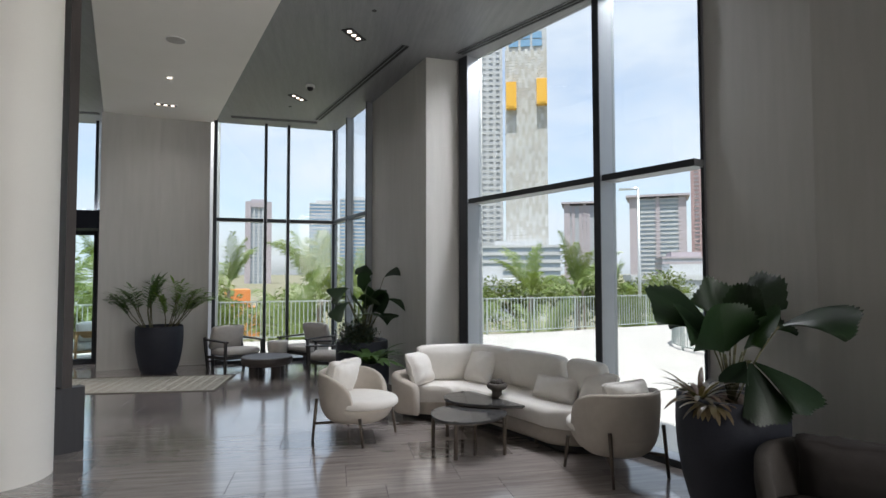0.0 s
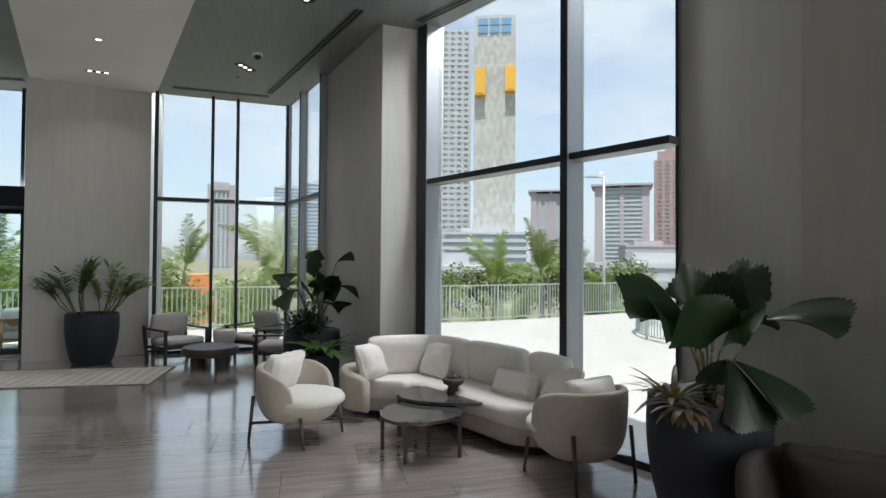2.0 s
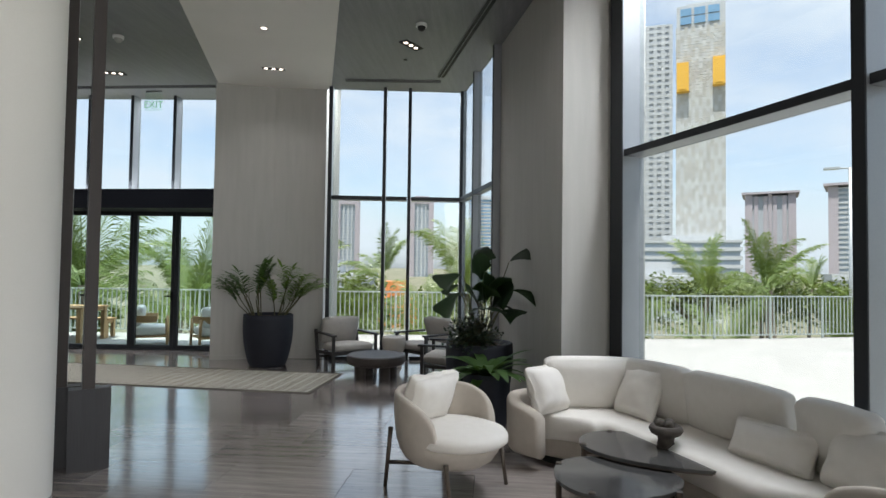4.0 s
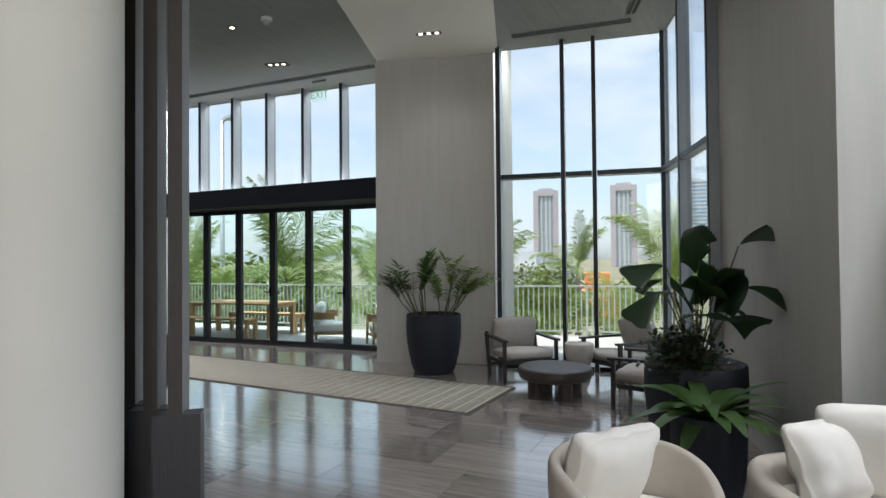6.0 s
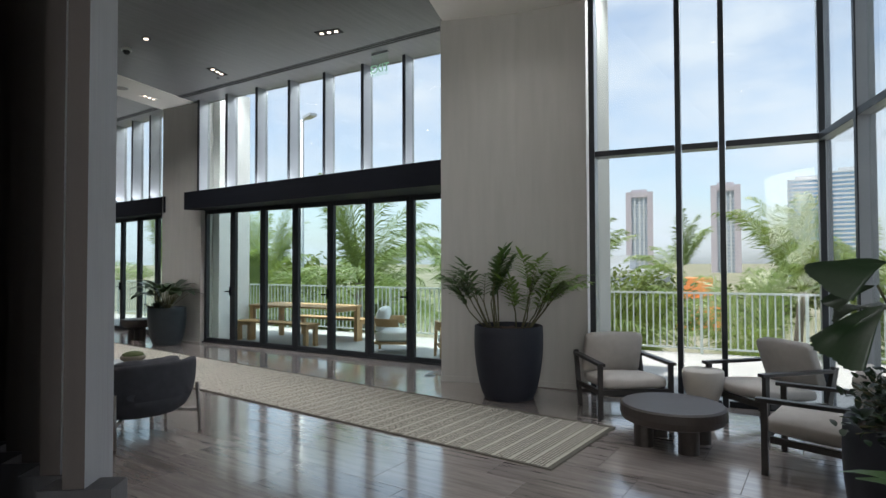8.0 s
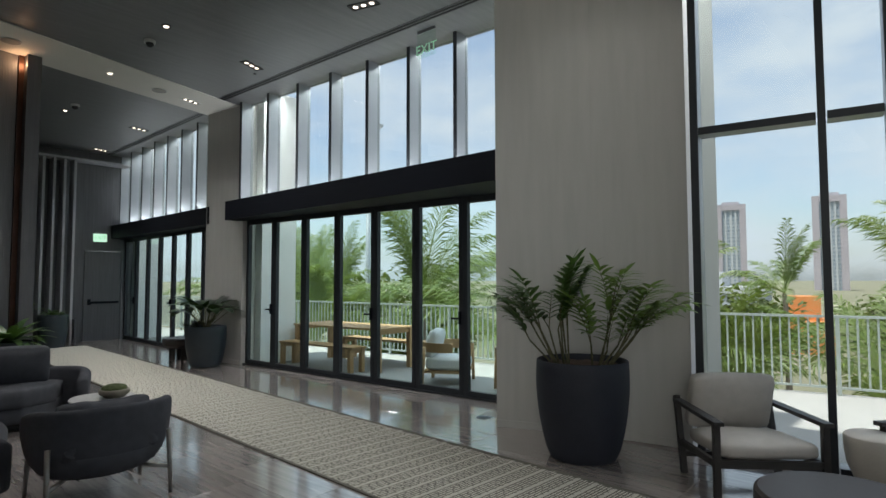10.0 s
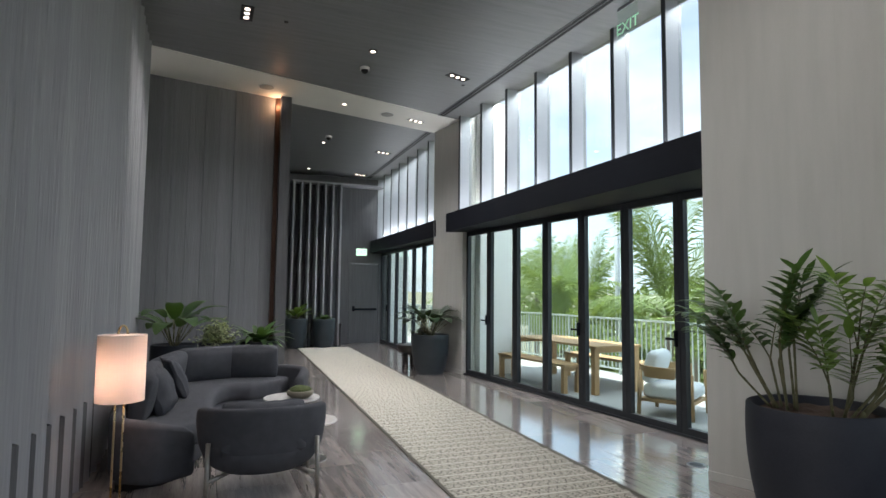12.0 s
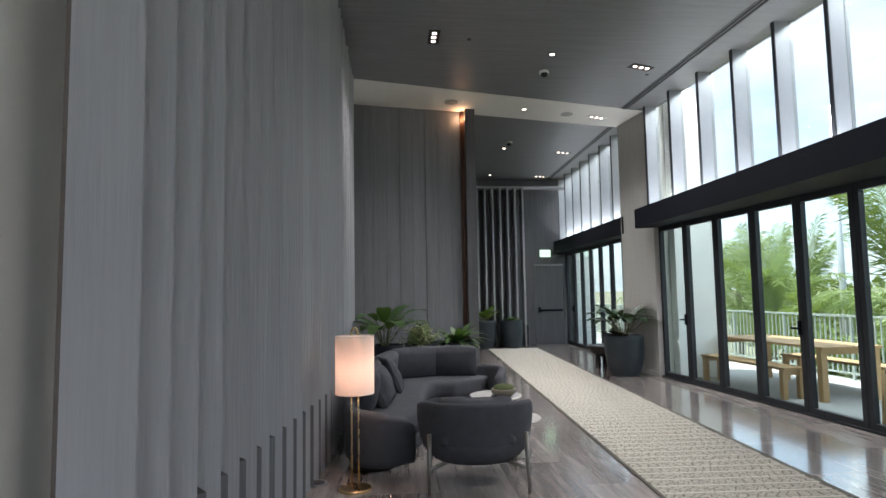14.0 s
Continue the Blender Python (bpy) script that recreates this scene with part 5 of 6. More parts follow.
# ---- terrace and ground ----
RAIL = smooth_path([(-26, 15.6), (-18, 15.5), (-12, 15.6), (-6, 16.0), (-0.4, 16.9), (5, 17.2), (9, 18.3), (14, 20.0), (22, 23.5)], 12)
bm = bm_new()
add_prism(bm, [(-26, -14), (30, -14), (30, 24)] + [(p[0], p[1] + 0.12) for p in RAIL[::-1]], -0.4, -0.02)
structure("terrace", bm, M_TERRACE, "sunlit pale concrete terrace", "pavement")
M_GROUND = mat("grass and gravel ground", (0.10, 0.11, 0.05), (0.24, 0.22, 0.17), 0.95, scale=0.06, fine=0.8)
bm = bm_new()
bmesh.ops.create_grid(bm, x_segments=4, y_segments=4, size=4000, matrix=Matrix.Translation((0, 0, -6.0)))
structure("ground", bm, M_GROUND, "wide green and sandy ground below the terrace", "ground")


def railing(name, path, label, near):
    it = holder(name, pose(0, 0, 0), label, "railing")
    for z, h, w in ((1.05, 0.035, 0.05), (0.07, 0.03, 0.035)):
        bm = bm_new()
        sweep(bm, path, [(-w / 2, z), (w / 2, z), (w / 2, z + h), (-w / 2, z + h)])
        part("handrail" if z > 0.5 else "bottom_rail", bm, M_RAIL, it)
    bm = bm_new()
    add_box(bm, -0.012, -0.008, 0.09, 0.012, 0.008, 1.052)
    finish(bm)
    bar = mesh_of("bar", bm, M_RAIL)
    bm = bm_new()
    add_box(bm, -0.025, -0.02, -0.02, 0.025, 0.02, 1.052)
    finish(bm)
    post = mesh_of("post", bm, M_RAIL)
    rest = bm_new()
    count, carry = 0, 0.0
    for p, q in zip(path[:-1], path[1:]):
        d = Vector((q[0] - p[0], q[1] - p[1]))
        a = math.degrees(math.atan2(d.y, d.x))
        s = carry
        while s < d.length:
            x, y = p[0] + d.x * s / d.length, p[1] + d.y * s / d.length
            if count % 14 == 0:
                o = new("post", post)
                o.parent = it
                o.matrix_basis = pose(x, y, 0, 0, 0, a)
            elif near(x, y):
                o = new("bar", bar)
                o.parent = it
                o.matrix_basis = pose(x, y, 0, 0, 0, a)
            else:
                add_box(rest, -0.012, -0.008, 0.09, 0.012, 0.008, 1.052, pose(x, y, 0, 0, 0, a))
            count += 1
            s += 0.115
        carry = s - d.length
    if len(rest.verts):
        tagged(part("more_bars", rest, M_RAIL, it), kind="stuff")
    else:
        rest.free()


railing("terrace_railing", RAIL, "pale green-grey steel railing with upright bars at the terrace edge", lambda x, y: -14 < x < 10)
ARC = [Vector((10.9 + 2.75 * math.cos(a), 12.4 + 2.75 * math.sin(a), 0)) for a in np.linspace(radians(105), radians(265), 40)]
railing("ramp_railing", ARC, "curved steel railing round the stair well on the terrace", lambda x, y: True)

# ---- outdoor furniture ----
M_TEAK = mat("pale teak", (0.46, 0.30, 0.15), (0.36, 0.22, 0.10), 0.6, scale=4, stretch=(1, 10, 10), bump=0.2, fine=30, rand=0.3)
M_OUTCUSH = fabric("white outdoor canvas", (0.72, 0.74, 0.74), (0.66, 0.68, 0.68))


def slatted(name, m, L, W, H, label, category, group=""):
    it = holder(name, m, label, category, group)
    k = max(2, round(W / 0.11))
    for i in range(k):
        w = W / k
        bm = bm_new()
        add_box(bm, -L / 2, -W / 2 + i * w + 0.004, H - 0.035, L / 2, -W / 2 + (i + 1) * w - 0.004, H)
        part("slat", bm, M_TEAK, it, bevel=0.003, segs=1)
    t = 0.09 if H > 0.6 else 0.075
    for sx in (-1, 1):
        for sy in (-1, 1):
            x, y = sx * (L / 2 - t), sy * (W / 2 - t * 0.6)
            bm = bm_new()
            add_box(bm, x - t / 2, y - t / 2, 0, x + t / 2, y + t / 2, H - 0.036)
            part("leg", bm, M_TEAK, it, bevel=0.004, segs=1)
        bm = bm_new()
        add_box(bm, sx * (L / 2 - t) - 0.02, -W / 2 + t * 1.15, H - 0.11, sx * (L / 2 - t) + 0.02, W / 2 - t * 1.15, H - 0.037)
        part("apron", bm, M_TEAK, it)
    return it


slatted("dining_table", pose(-9.35, 14.18, -0.02, 0, 0, 4), 2.35, 0.95, 0.76, "long pale teak outdoor dining table", "table")
slatted("bench", pose(-9.45, 13.52, -0.02, 0, 0, 4), 2.0, 0.36, 0.45, "pale teak bench beside the outdoor table", "bench", "outdoor benches")
slatted("bench", pose(-9.25, 14.86, -0.02, 0, 0, 4), 2.0, 0.36, 0.45, "pale teak bench beside the outdoor table", "bench", "outdoor benches")


def patio_chair(m):
    it = holder("patio_chair", m, "teak patio armchair with thick white cushions", "armchair", "patio chairs")
    for sx in (-1, 1):
        for sy in (-1, 1):
            bm = bm_new()
            tube(bm, (sx * 0.36, sy * 0.34, 0), (sx * 0.34, sy * 0.32, 0.58), 0.026, 0.03)
            part("leg", bm, M_TEAK, it, smooth=True)
    bm = bm_new()
    arc = [Vector((0.38 * math.cos(a), 0.38 * math.sin(a), 0)) for a in np.linspace(radians(-200), radians(20), 25)]
    sweep(bm, arc, [(-0.03, 0.50), (0.03, 0.50), (0.03, 0.64), (-0.03, 0.64)])
    part("back_hoop", bm, M_TEAK, it, bevel=0.006)
    bm = bm_new()
    add_box(bm, -0.33, -0.33, 0.18, 0.33, 0.33, 0.22)
    part("seat_frame", bm, M_TEAK, it, bevel=0.005)
    bm = bm_new()
    rounded_box(bm, 0.64, 0.64, 0.18, 0.06, pose(0, 0.01, 0.32), puff=0.03)
    part("seat_cushion", bm, M_OUTCUSH, it, smooth=True)
    bm = bm_new()
    rounded_box(bm, 0.58, 0.42, 0.17, 0.06, pose(0, -0.22, 0.62, 90 - 16, 0, 0), puff=0.03)
    part("back_cushion", bm, M_OUTCUSH, it, smooth=True)
    return it


pc = patio_chair(facing(-6.72, 13.95, 0.9, 0.5) @ Matrix.Translation((0, 0, -0.02)))
copy_thing(pc, facing(-5.35, 14.0, -0.7, 0.75) @ Matrix.Translation((0, 0, -0.02)))

# ---- palms and trees below the terrace ----
M_TRUNK = mat("ringed palm bark", (0.25, 0.21, 0.17), (0.16, 0.13, 0.10), 0.9, scale=4, stretch=(1, 1, 9), bump=0.7, fine=20)
M_FROND = leaf_mat("coconut frond green", (0.072, 0.13, 0.036), (0.185, 0.235, 0.072), 0.4)


def palm(seed, m, fine, label="coconut palm with long arching green fronds"):
    rnd = random.Random(seed)
    it = holder("palm_tree", m, label, "tree", "palms beyond the terrace")
    bt = bm_new()
    prev = None
    for i in range(11):
        s = i / 10
        c = Vector((0.35 * s * s, 0.15 * math.sin(s * 2), -7.0 * (1 - s)))
        r = 0.17 - 0.06 * s + (0.08 if i == 0 else 0)
        ring = [bt.verts.new(c + Vector((r * math.cos(a), r * math.sin(a), 0))) for a in np.linspace(0, 2 * math.pi, 10, endpoint=False)]
        if prev:
            for k in range(10):
                bt.faces.new((prev[k], prev[(k + 1) % 10], ring[(k + 1) % 10], ring[k]))
        prev = ring
    part("trunk", bt, M_TRUNK, it, smooth=True)
    verts, faces = [], []

    for k in range(17):
        a = 2 * math.pi * k * 0.381966 + rnd.uniform(-0.25, 0.25)
        e = 0.10 + 1.32 * ((k * 0.618 + 0.1) % 1) ** 0.75
        d = Vector((math.cos(a) * math.cos(e), math.sin(a) * math.cos(e), math.sin(e)))
        L = rnd.uniform(2.7, 3.7)
        pos = Vector((0.35, 0.136, 0.0))
        n = 64 if fine else 42
        side = Vector((math.sin(a), -math.cos(a), 0))
        bend = rnd.uniform(1.2, 1.9)
        for i in range(n):
            s = i / n
            nxt = pos + d * (L / n)
            o = len(verts)
            w = 0.030 * (1 - 0.85 * s)
            verts.extend([pos + side * w, pos - side * w, nxt + side * w * 0.95, nxt - side * w * 0.95])
            faces.append((o, o + 1, o + 3, o + 2))
            if s > 0.12:
                ll = (0.92 if fine else 0.80) * (0.30 + 0.75 * math.sin(math.pi * min(1, s * 0.84 + 0.12)))
                for sg in (-1, 1):
                    ld = (side * sg * rnd.uniform(0.45, 0.75) + d * 1.0 + Vector((0, 0, rnd.uniform(-0.25, 0.15)))).normalized()
                    tipd = (ld + Vector((0, 0, rnd.uniform(-1.1, -0.3)))).normalized()
                    ln = ll * rnd.uniform(0.8, 1.12)
                    mid = nxt + ld * ln * 0.5
                    end = mid + tipd * ln * 0.5
                    across = d * (0.017 if fine else 0.028)
                    o = len(verts)
                    verts.extend([nxt + across * 0.6, nxt - across * 0.6, mid + across, mid - across, end])
                    faces.extend([(o, o + 1, o + 3, o + 2), (o + 2, o + 3, o + 4)])
            d = (d + Vector((0, 0, -bend / n * (0.15 + 1.9 * s * s)))).normalized()
            pos = nxt
    me = bpy.data.meshes.new("fronds")
    me.from_pydata([tuple(v) for v in verts], [], faces)
    me.materials.append(M_FROND)
    ob = new("fronds", me)
    ob.parent = it
    return it


SPOTS = [(11.1, 33.0, 0.5), (14.6, 33.0, 0.9), (-7.0, 40.0, 0.9), (-0.9, 26.0, 0.7), (-11.9, 19.2, 1.0), (-9.0, 19.6, -0.2), (-19.4, 20.4, 0.7), (-15.6, 24.0, -0.4), (-22.5, 24.0, 0.8), (-14.0, 28.0, 0.0), (-26.0, 21.5, 0.9), (-1.8, 21.6, -1.4), (15.2, 27.5, -2.0), (5.0, 24.0, -2.1), (-6.2, 20.2, -0.9), (1.8, 21.5, -1.9), (8.4, 23.5, -2.2), (-17.6, 18.9, -0.6), (-4.3, 20.4, -1.7), (-30, 26, 1.4), (21, 33, -1.6), (-8.3, 28, 0.2), (-36, 32, 1.7), (23.5, 52, 0.2), (9.5, 50, -0.4), (1.5, 42, 0.3), (-12, 34, 0.8), (29, 58, 0.2)]
kinds = {True: [], False: []}
for i, spot in enumerate(SPOTS):
    fine = spot[1] < 30
    m = pose(*spot, 0, 0, 131 * i)
    if len(kinds[fine]) < 3:
        kinds[fine].append(palm(100 + i, m, fine))
    else:
        copy_thing(kinds[fine][i % 3], m)

M_CANOPY = leaf_mat("broadleaf canopy", (0.05, 0.085, 0.025), (0.12, 0.145, 0.045), 0.6)


def tree(seed, x, y, top, r):
    rnd = random.Random(seed)
    it = holder("tree", pose(x, y, -6), "leafy round-crowned tree beyond the terrace", "tree", "trees beyond the terrace")
    h = top + 6
    bt = bm_new()
    tube(bt, (0, 0, 0), (0, 0, h * 0.6), 0.25, 0.14, 9)
    for k in range(5):
        a = 2 * math.pi * k / 5
        tube(bt, (0, 0, h * 0.5), (r * 0.6 * math.cos(a), r * 0.6 * math.sin(a), h * 0.82), 0.1, 0.04, 7)
    part("trunk", bt, M_TRUNK, it)
    verts, faces = [], []
    blobs = [(rnd.uniform(-0.65, 0.65) * r, rnd.uniform(-0.65, 0.65) * r, h * rnd.uniform(0.62, 0.92), r * rnd.uniform(0.3, 0.5)) for _ in range(13)]
    for bx, by, bz, br in blobs:
        for _ in range(170):
            v = Vector((rnd.gauss(0, 1), rnd.gauss(0, 1), rnd.gauss(0, 0.8))).normalized() * br * rnd.uniform(0.75, 1.08)
            c = Vector((bx, by, bz)) + v
            u = Vector((rnd.uniform(-1, 1), rnd.uniform(-1, 1), rnd.uniform(-0.6, 0.6))).normalized() * rnd.uniform(0.16, 0.34)
            w = u.cross(Vector((rnd.uniform(-1, 1), rnd.uniform(-1, 1), 1))).normalized() * u.length * 0.5
            o = len(verts)
            verts += [tuple(c - u), tuple(c + w), tuple(c + u), tuple(c - w)]
            faces.append((o, o + 1, o + 2, o + 3))
    me = bpy.data.meshes.new("crown")
    me.from_pydata(verts, [], faces)
    me.materials.append(M_CANOPY)
    ob = new("crown", me)
    ob.parent = it


for i, (x, y, top, r) in enumerate(((-16, 38, 0.9, 4.2), (-9, 42, 0.5, 4), (-24, 30, 0.9, 4), (-31, 34, 1.5, 4.5), (-20, 26, -0.2, 3.2), (-40, 36, 1.8, 5), (4, 56, 0.4, 4), (11, 54, 0.9, 4), (18, 56, 0.5, 4.2), (25, 58, 1.0, 4.5), (32, 61, 0.6, 4.5), (40, 66, 0.9, 5), (-3, 58, 0.6, 4))):
    tree(200 + i, x, y, top, r)

# ---- town ----
# Distance haze is mixed into the rose-grey and pale grey cladding, paler and bluer.
M_BODY_W = mat("white tower render", (0.47, 0.49, 0.51), (0.42, 0.44, 0.46), 0.7, scale=0.05, fine=0.6)
M_BODY_P = mat("hazed rose-grey tower cladding", (0.41, 0.375, 0.405), (0.36, 0.33, 0.365), 0.7, scale=0.05, fine=0.6)
M_BODY_R = mat("dusty rose tower cladding", (0.36, 0.26, 0.26), (0.31, 0.225, 0.23), 0.7, scale=0.05, fine=0.6)
M_BODY_G = mat("hazed pale grey cladding", (0.40, 0.43, 0.47), (0.35, 0.38, 0.42), 0.7, scale=0.05, fine=0.6)
M_WIN = mat("blue-grey facade glass", (0.26, 0.32, 0.38), (0.34, 0.40, 0.46), 0.2, scale=0.08, fine=0.5)
M_WIN_B = mat("blue curtain wall", (0.16, 0.30, 0.47), (0.22, 0.38, 0.56), 0.12, scale=0.06, fine=0.5)
M_YELLOW = mat("yellow box cladding", (0.72, 0.42, 0.05), (0.66, 0.37, 0.04), 0.6, scale=0.1)
M_PANEL = mat("white facade panel", (0.50, 0.51, 0.51), (0.44, 0.45, 0.45), 0.6, scale=0.01, fine=0.3, rand=1.0, island=True)
M_PANEL_T = mat("sand-grey facade panel", (0.435, 0.43, 0.405), (0.38, 0.38, 0.365), 0.6, scale=0.01, fine=0.3, rand=1.0, island=True)
M_ORANGE = mat("orange painted wall", (0.62, 0.25, 0.08), (0.52, 0.20, 0.06), 0.8, scale=0.4)
GROUND = -6.0


def tower(name, a, b, depth, top, body, win, label, floors, bays, proud=0.25, style="bands", low=GROUND, lid=False):
    """A tower whose near face runs from a to b in plan, with slabs, piers and glass set back."""
    m, L = seg_matrix(a, b)
    it = holder(name, m @ Matrix.Translation((0, 0, low)), label, "building")
    H = top - low
    bm = bm_new()
    add_box(bm, 0, 0, 0, L, depth, H)
    part("core", bm, win, it)
    fh = H / floors
    if style in ("bands", "grid"):
        for f in range(floors + 1):
            bm = bm_new()
            add_box(bm, -proud, -proud, max(0, f * fh - fh * 0.22), L + proud, depth + proud, min(H + 0.3, f * fh + fh * 0.22))
            part("slab_band", bm, body, it)
    if style in ("piers", "grid"):
        for i in range(bays + 1):
            x = i * L / bays
            w = L / bays * 0.22
            bm = bm_new()
            add_box(bm, x - w, -proud * 1.4, 0, x + w, depth + proud * 1.4, H)
            part("pier", bm, body, it)
    if style == "portal":
        # broad side piers and lintel round a tall recess with a pale spine
        for x0, x1, y0 in ((-0.4, 0.20 * L, -1.6), (0.80 * L, L + 0.4, -1.6), (0.30 * L, 0.36 * L, -0.8), (0.64 * L, 0.70 * L, -0.8), (0.47 * L, 0.55 * L, -0.5)):
            bm = bm_new()
            add_box(bm, x0, y0, 0, x1, depth * 0.9, H - 0.1)
            part("pier", bm, body if y0 < -1 else M_BODY_W, it)
        bm = bm_new()
        add_box(bm, 0.2 * L + 0.1, -1.4, H * 0.93, 0.8 * L - 0.1, depth * 0.8, H - 0.2)
        part("lintel", bm, body, it)
        for f in range(1, floors):
            bm = bm_new()
            add_box(bm, 0.2 * L + 0.1, -0.3, f * fh - fh * 0.2, 0.8 * L - 0.1, 0.2, f * fh + fh * 0.2)
            part("slab_band", bm, M_BODY_G, it)
    if lid:
        # wide flat roof lid over a recessed storey, and corner piers
        for x0, x1 in ((-0.9, 0.12 * L), (0.88 * L, L + 0.9), (0.46 * L, 0.54 * L)):
            bm = bm_new()
            add_box(bm, x0, -1.0, 0, x1, depth + 1.0, H + 1.2)
            part("pier", bm, M_BODY_P, it)
        bm = bm_new()
        add_box(bm, -3.0, -3.0, H + 1.3, L + 3.0, depth + 3.0, H + 2.6)
        part("roof_lid", bm, M_BODY_P, it)
    else:
        bm = bm_new()
        add_box(bm, L * 0.2, depth * 0.2, H, L * 0.8, depth * 0.8, H + 2.5)
        part("plant_room", bm, body, it)
    return it, m, L, H


it, m, L, H = tower("tower", (75.4, 250.4), (93.0, 244.4), 22, 113, M_BODY_W, M_BODY_W, "tall tower with checkered white panels and yellow boxes", 40, 8, style="plain")
rnd_panel = random.Random(77)
cols, rows, D = 13, 21, 22
sets = {0: ([], []), 1: ([], [])}
for face in range(2):
    span, count = (L, cols) if face == 0 else (D, 11)
    for i in range(count):
        for j in range(rows):
            w, h = span / count, (H - 9) / rows
            for half in range(2):
                kind = (i + j + half) % 2 if rnd_panel.random() < 0.62 else rnd_panel.randrange(2)
                verts, faces = sets[kind]
                z = j * h + half * h / 2 - (i % 2) * h / 4
                u0, u1, z0, z1 = i * w + 0.03, (i + 1) * w - 0.03, max(0.0, z + 0.08), max(0.1, z + h / 2 - 0.08)
                o = len(verts)
                quad = ((u0, z0), (u1, z0), (u1, z1), (u0, z1))
                for y in (-0.3, 0.0):
                    verts += [(u, y, v) if face == 0 else (y, D - u, v) for u, v in quad]
                faces += [(o, o + 1, o + 2, o + 3), (o, o + 4, o + 5, o + 1), (o + 1, o + 5, o + 6, o + 2), (o + 2, o + 6, o + 7, o + 3), (o + 3, o + 7, o + 4, o)]
for kind, (verts, faces) in sets.items():
    me = bpy.data.meshes.new("facade_panels")
    me.from_pydata(verts, [], faces)
    me.materials.append((M_PANEL, M_PANEL_T)[kind])
    ob = tagged(new("facade_panels", me), kind="stuff")
    ob.parent = it
for k in range(3):
    for j in range(2):
        bm = bm_new()
        add_box(bm, 1.5 + k * 5.3, -0.6, H - 8 + j * 3.6, 5.8 + k * 5.3, -0.1, H - 5 + j * 3.6)
        part("window", bm, M_WIN_B, it)
for x0, z0, z1 in ((0.2, 82, 94), (13.8, 83.5, 95)):
    bm = bm_new()
    add_box(bm, x0, -3.5, z0, x0 + 4.6, 0, z1)
    box = part("yellow_box", bm, M_YELLOW, it)
    bm = bm_new()
    add_box(bm, x0 + 0.8, -3.7, z0 + 0.8, x0 + 3.8, -3.5, z1 - 0.8)
    part("window", bm, M_YELLOW, box)
tower("tower", (70.5, 292.6), (84.5, 289.4), 24, 122, M_BODY_W, M_BODY_G, "slim white slab tower with stacked balconies", 44, 4, 0.35, "grid")
tower("tower", (161.3, 389.4), (185.0, 378.7), 26, 50, M_BODY_P, M_BODY_G, "broad rose-grey tower with a flat roof lid", 18, 5, 0.6, "piers", lid=True)
tower("tower", (182.4, 335.0), (209.3, 318.9), 24, 48, M_BODY_W, M_WIN, "hotel tower with white balcony bands", 20, 4, 0.6, "bands", lid=True)
tower("tower", (252.1, 374.5), (273.7, 359.0), 24, 76, M_BODY_R, M_BODY_W, "rose-brown tower with white balcony stacks", 28, 5, 0.7, "grid")
tower("tower", (255.5, 375.0), (271.0, 364.0), 18, 83, M_BODY_R, M_BODY_R, "stepped rose-brown tower head", 30, 3, 0.5, "piers", low=74)
tower("tower", (-137.6, 487.4), (-117.8, 492.6), 22, 60, M_BODY_P, M_WIN, "slender rose-grey twin tower", 24, 4, 0.5, "portal")
tower("tower", (-72.0, 481.2), (-52.6, 483.8), 22, 60, M_BODY_P, M_WIN, "slender rose-grey twin tower", 24, 4, 0.5, "portal")
tower("tower", (-16.0, 353.0), (0.0, 353.6), 22, 44, M_BODY_W, M_WIN_B, "blue glass tower with white edge", 24, 2, 0.4, "bands")
tower("tower", (2.0, 354.0), (20.0, 354.0), 22, 47, M_BODY_W, M_WIN_B, "blue glass tower with white edge", 24, 2, 0.4, "bands")
tower("tower", (-150, 318), (-141, 321), 18, 27, M_BODY_W, M_WIN_B, "far blue glass tower with white bands", 16, 2, 0.4, "bands")
tower("podium", (58.0, 234.7), (90.0, 223.4), 30, 13.2, M_BODY_W, M_WIN, "white parking podium with open decks", 6, 2, 0.8, "bands")
tower("low_building", (-14.5, 75.0), (-9.5, 76.0), 10, -2.7, M_ORANGE, M_ORANGE, "low orange building among the palms", 2, 3, 0.2, "plain")
tower("low_building", (-48.0, 92.0), (-20.0, 96.0), 14, 0.3, M_BODY_W, M_BODY_G, "low pale flat-roofed building", 2, 8, 0.3, "bands")
tower("low_building", (2.0, 98.0), (34.0, 92.0), 14, 0.6, M_BODY_W, M_BODY_G, "low pale flat-roofed building", 2, 8, 0.3, "bands")
tower("low_building", (60.0, 110.0), (96.0, 96.0), 14, 1.2, M_BODY_W, M_BODY_G, "low pale flat-roofed building", 2, 8, 0.3, "bands")
tower("low_building", (146.0, 240.0), (166.0, 232.0), 20, 9, M_BODY_P, M_BODY_G, "mid-rise rose-grey building with window bands", 6, 8, 0.4, "bands")

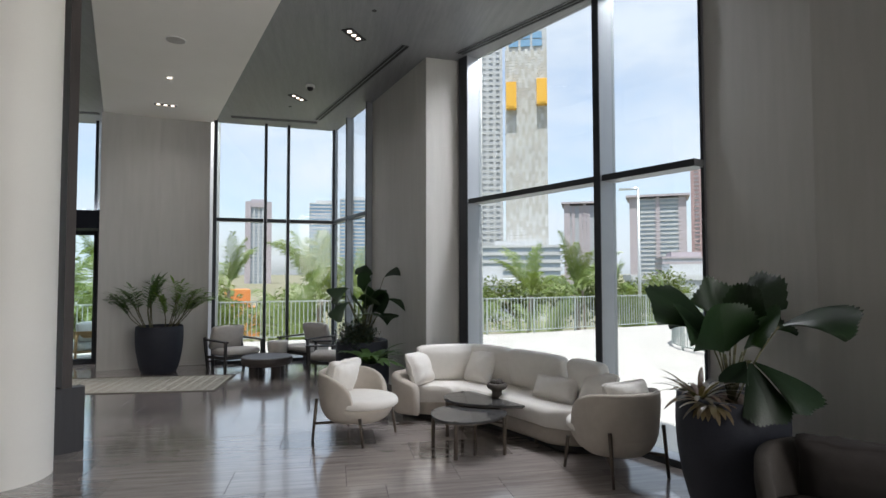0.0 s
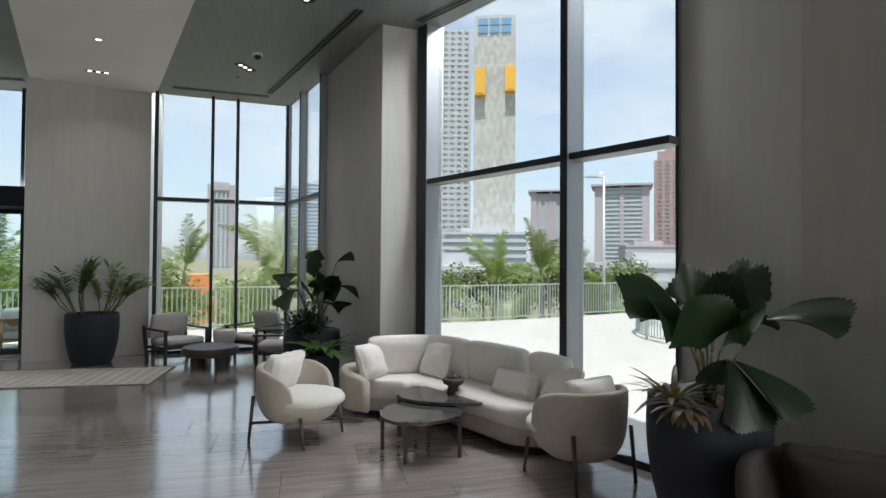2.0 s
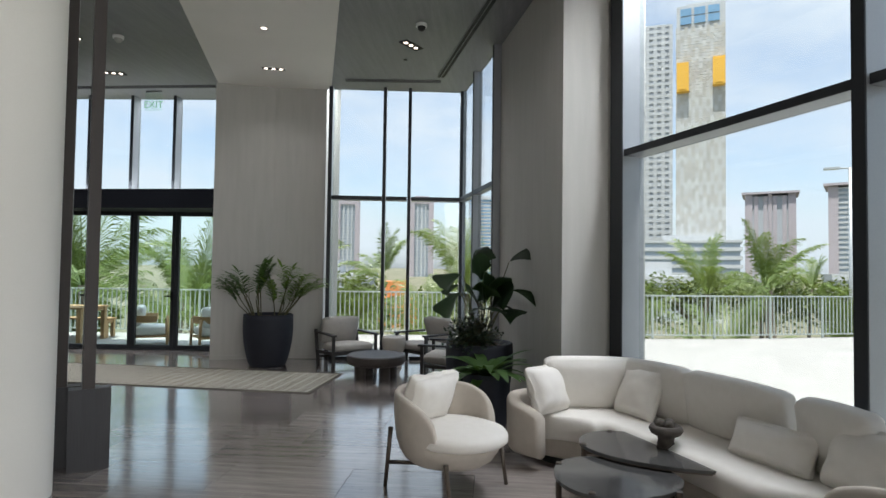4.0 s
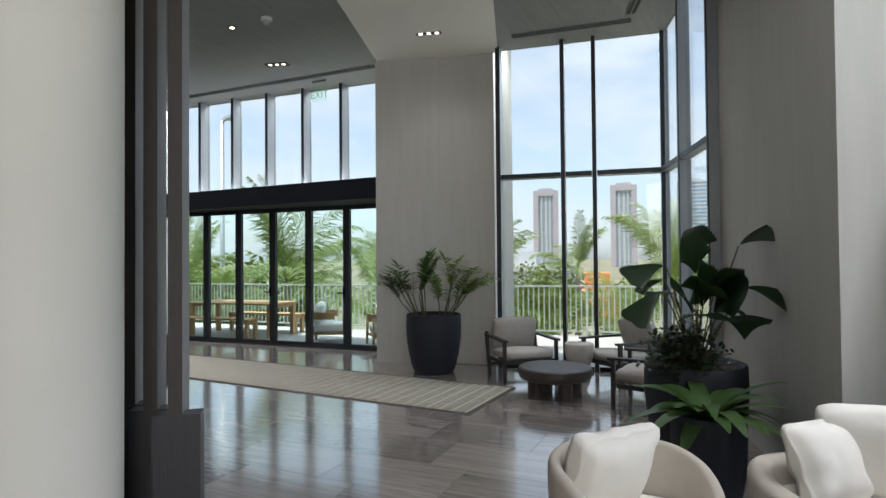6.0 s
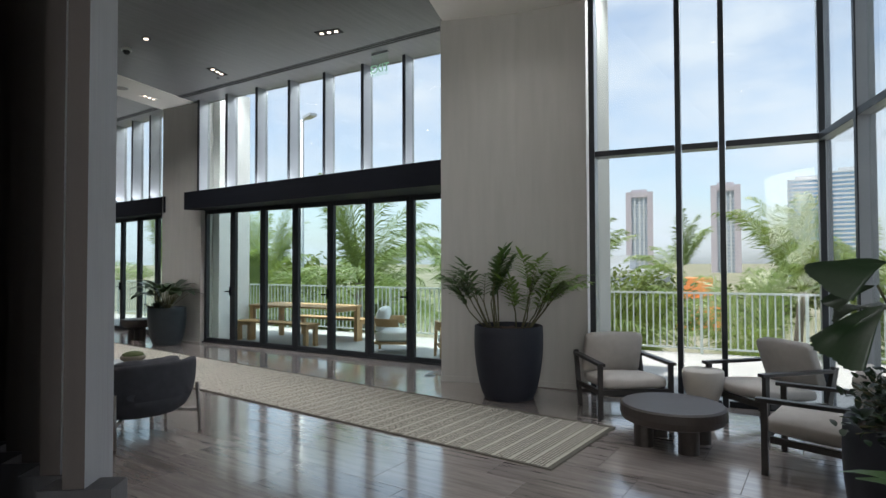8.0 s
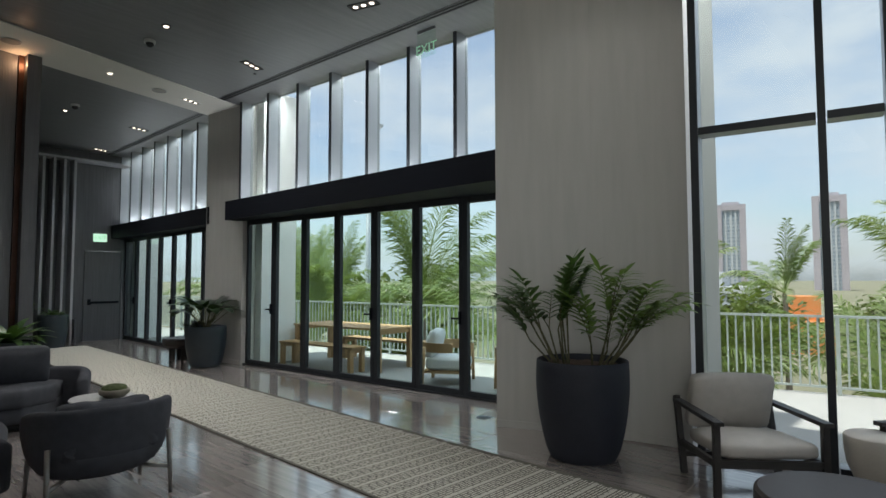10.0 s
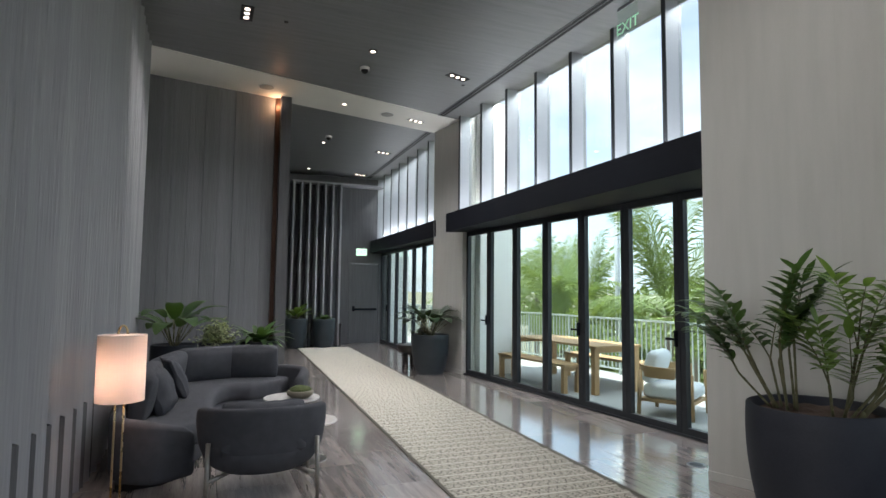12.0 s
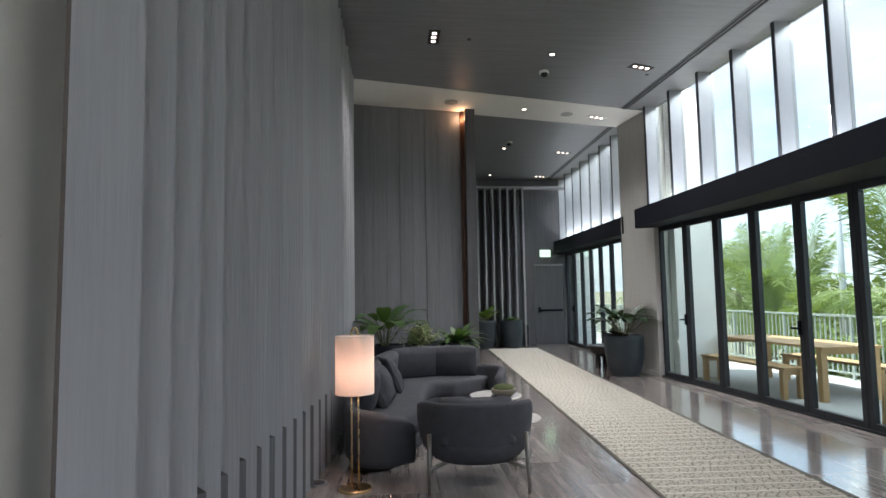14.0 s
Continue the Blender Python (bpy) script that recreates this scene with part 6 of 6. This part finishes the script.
M_POLE = mat("galvanised pole", (0.50, 0.52, 0.53), (0.44, 0.46, 0.47), 0.4, metal=0.5, scale=3)
for x, y, top, rz in ((-20.0, 23.9, 8.2, -20), (20.2, 36.2, 7.6, 150)):
    lp = holder("street_lamp", pose(x, y, GROUND, 0, 0, rz), "tall galvanised street lamp with a flat head", "street lamp", "street lamps")
    H = top - GROUND
    bm = bm_new()
    tube(bm, (0, 0, 0), (0, 0, H), 0.13, 0.09, 14)
    part("pole", bm, M_POLE, lp, smooth=True)
    bm = bm_new()
    tube(bm, (0, 0, H - 0.05), (0.5, 0, H), 0.045)
    part("arm", bm, M_POLE, lp, smooth=True)
    bm = bm_new()
    add_box(bm, 0.45, -0.17, H - 0.05, 1.25, 0.17, H + 0.07)
    head = part("head", bm, M_POLE, lp, bevel=0.03)
    bm = bm_new()
    add_box(bm, 0.55, -0.12, H - 0.065, 1.18, 0.12, H - 0.051)
    part("lens", bm, M_WHITE, head, "pale lamp lens")

# ---- floor tiles, laid last ----
FLOOR = [(-17.9, 13.2), (-17.9, 9.1), (-11.2, 9.1), (-10.8, 6.9), (-5.4, 6.6), (-5.4, 5.6), (-7.5, 5.0), (-7.5, -4.2), (4.7, -4.2), (3.66, 3.0), (3.5, 5.0), (1.95, 8.42), (1.3, 8.4), (0.66, 10.7), (-0.05, 12.95), (-2.5, 12.6), (-4.4, 13.19), (-10.8, 12.8), (-12.0, 12.86), (-17.9, 13.12)]


def inside(x, y):
    hit = False
    for (xa, ya), (xb, yb) in zip(FLOOR, FLOOR[1:] + FLOOR[:1]):
        if (ya > y) != (yb > y) and x < (xb - xa) * (y - ya) / (yb - ya) + xa:
            hit = not hit
    return hit


TX, TY, GAP = 1.01, 0.60, 0.003
bm = bm_new()
add_box(bm, -TX / 2 + GAP / 2, -TY / 2 + GAP / 2, -0.006, TX / 2 - GAP / 2, TY / 2 - GAP / 2, 0)
bmesh.ops.bevel(bm, geom=[e for e in bm.edges if all(v.co.z > -0.001 for v in e.verts)], offset=0.0015, segments=1, affect="EDGES")
bmesh.ops.recalc_face_normals(bm, faces=bm.faces)
tile_mesh = mesh_of("tile", bm, M_TILE)
floor_ob = bpy.data.objects["floor"]
M_TILE_REST = mat("brown stone tile edge", (0.165, 0.142, 0.128), (0.30, 0.264, 0.243), 0.16, scale=1.6, stretch=(1.0, 14, 1), fine=9, bump=0.03, rand=0.5, rough_var=0.05, spec=0.8, island=True)
verts, faces = [], []
for k in range(-17, 14):
    y = 5.86 + TY * k + TY / 2
    x = 0.10 - 0.337 * (k + 1)
    x -= TX * math.ceil((x + 18.5) / TX)
    while x < 5:
        cx = x + TX / 2
        corners = [inside(cx + a * TX / 2, y + b * TY / 2) for a in (-1, 1) for b in (-1, 1)]
        if all(corners) and -11.5 < cx and y > 3.4:
            t = new("tile", tile_mesh)
            t.parent = floor_ob
            t.location = (cx, y, 0)
        elif any(corners) or inside(cx, y):
            n = 1 if all(corners) else 10
            dx, dy = (TX - GAP) / n, (TY - GAP) / n
            seen = {}
            for i in range(n):
                for j in range(n):
                    xa, ya = x + GAP / 2 + i * dx, y - TY / 2 + GAP / 2 + j * dy
                    if n == 1 or inside(xa + dx / 2, ya + dy / 2):
                        quad = []
                        for a, b in ((i, j), (i + 1, j), (i + 1, j + 1), (i, j + 1)):
                            if (a, b) not in seen:
                                seen[(a, b)] = len(verts)
                                verts.append((x + GAP / 2 + a * dx, y - TY / 2 + GAP / 2 + b * dy, 0))
                            quad.append(seen[(a, b)])
                        faces.append(quad)
        x += TX
me = bpy.data.meshes.new("tiles_rest")
me.from_pydata(verts, [], faces)
me.materials.append(M_TILE_REST)
rest = tagged(new("tiles_rest", me), kind="stuff")
rest.parent = floor_ob
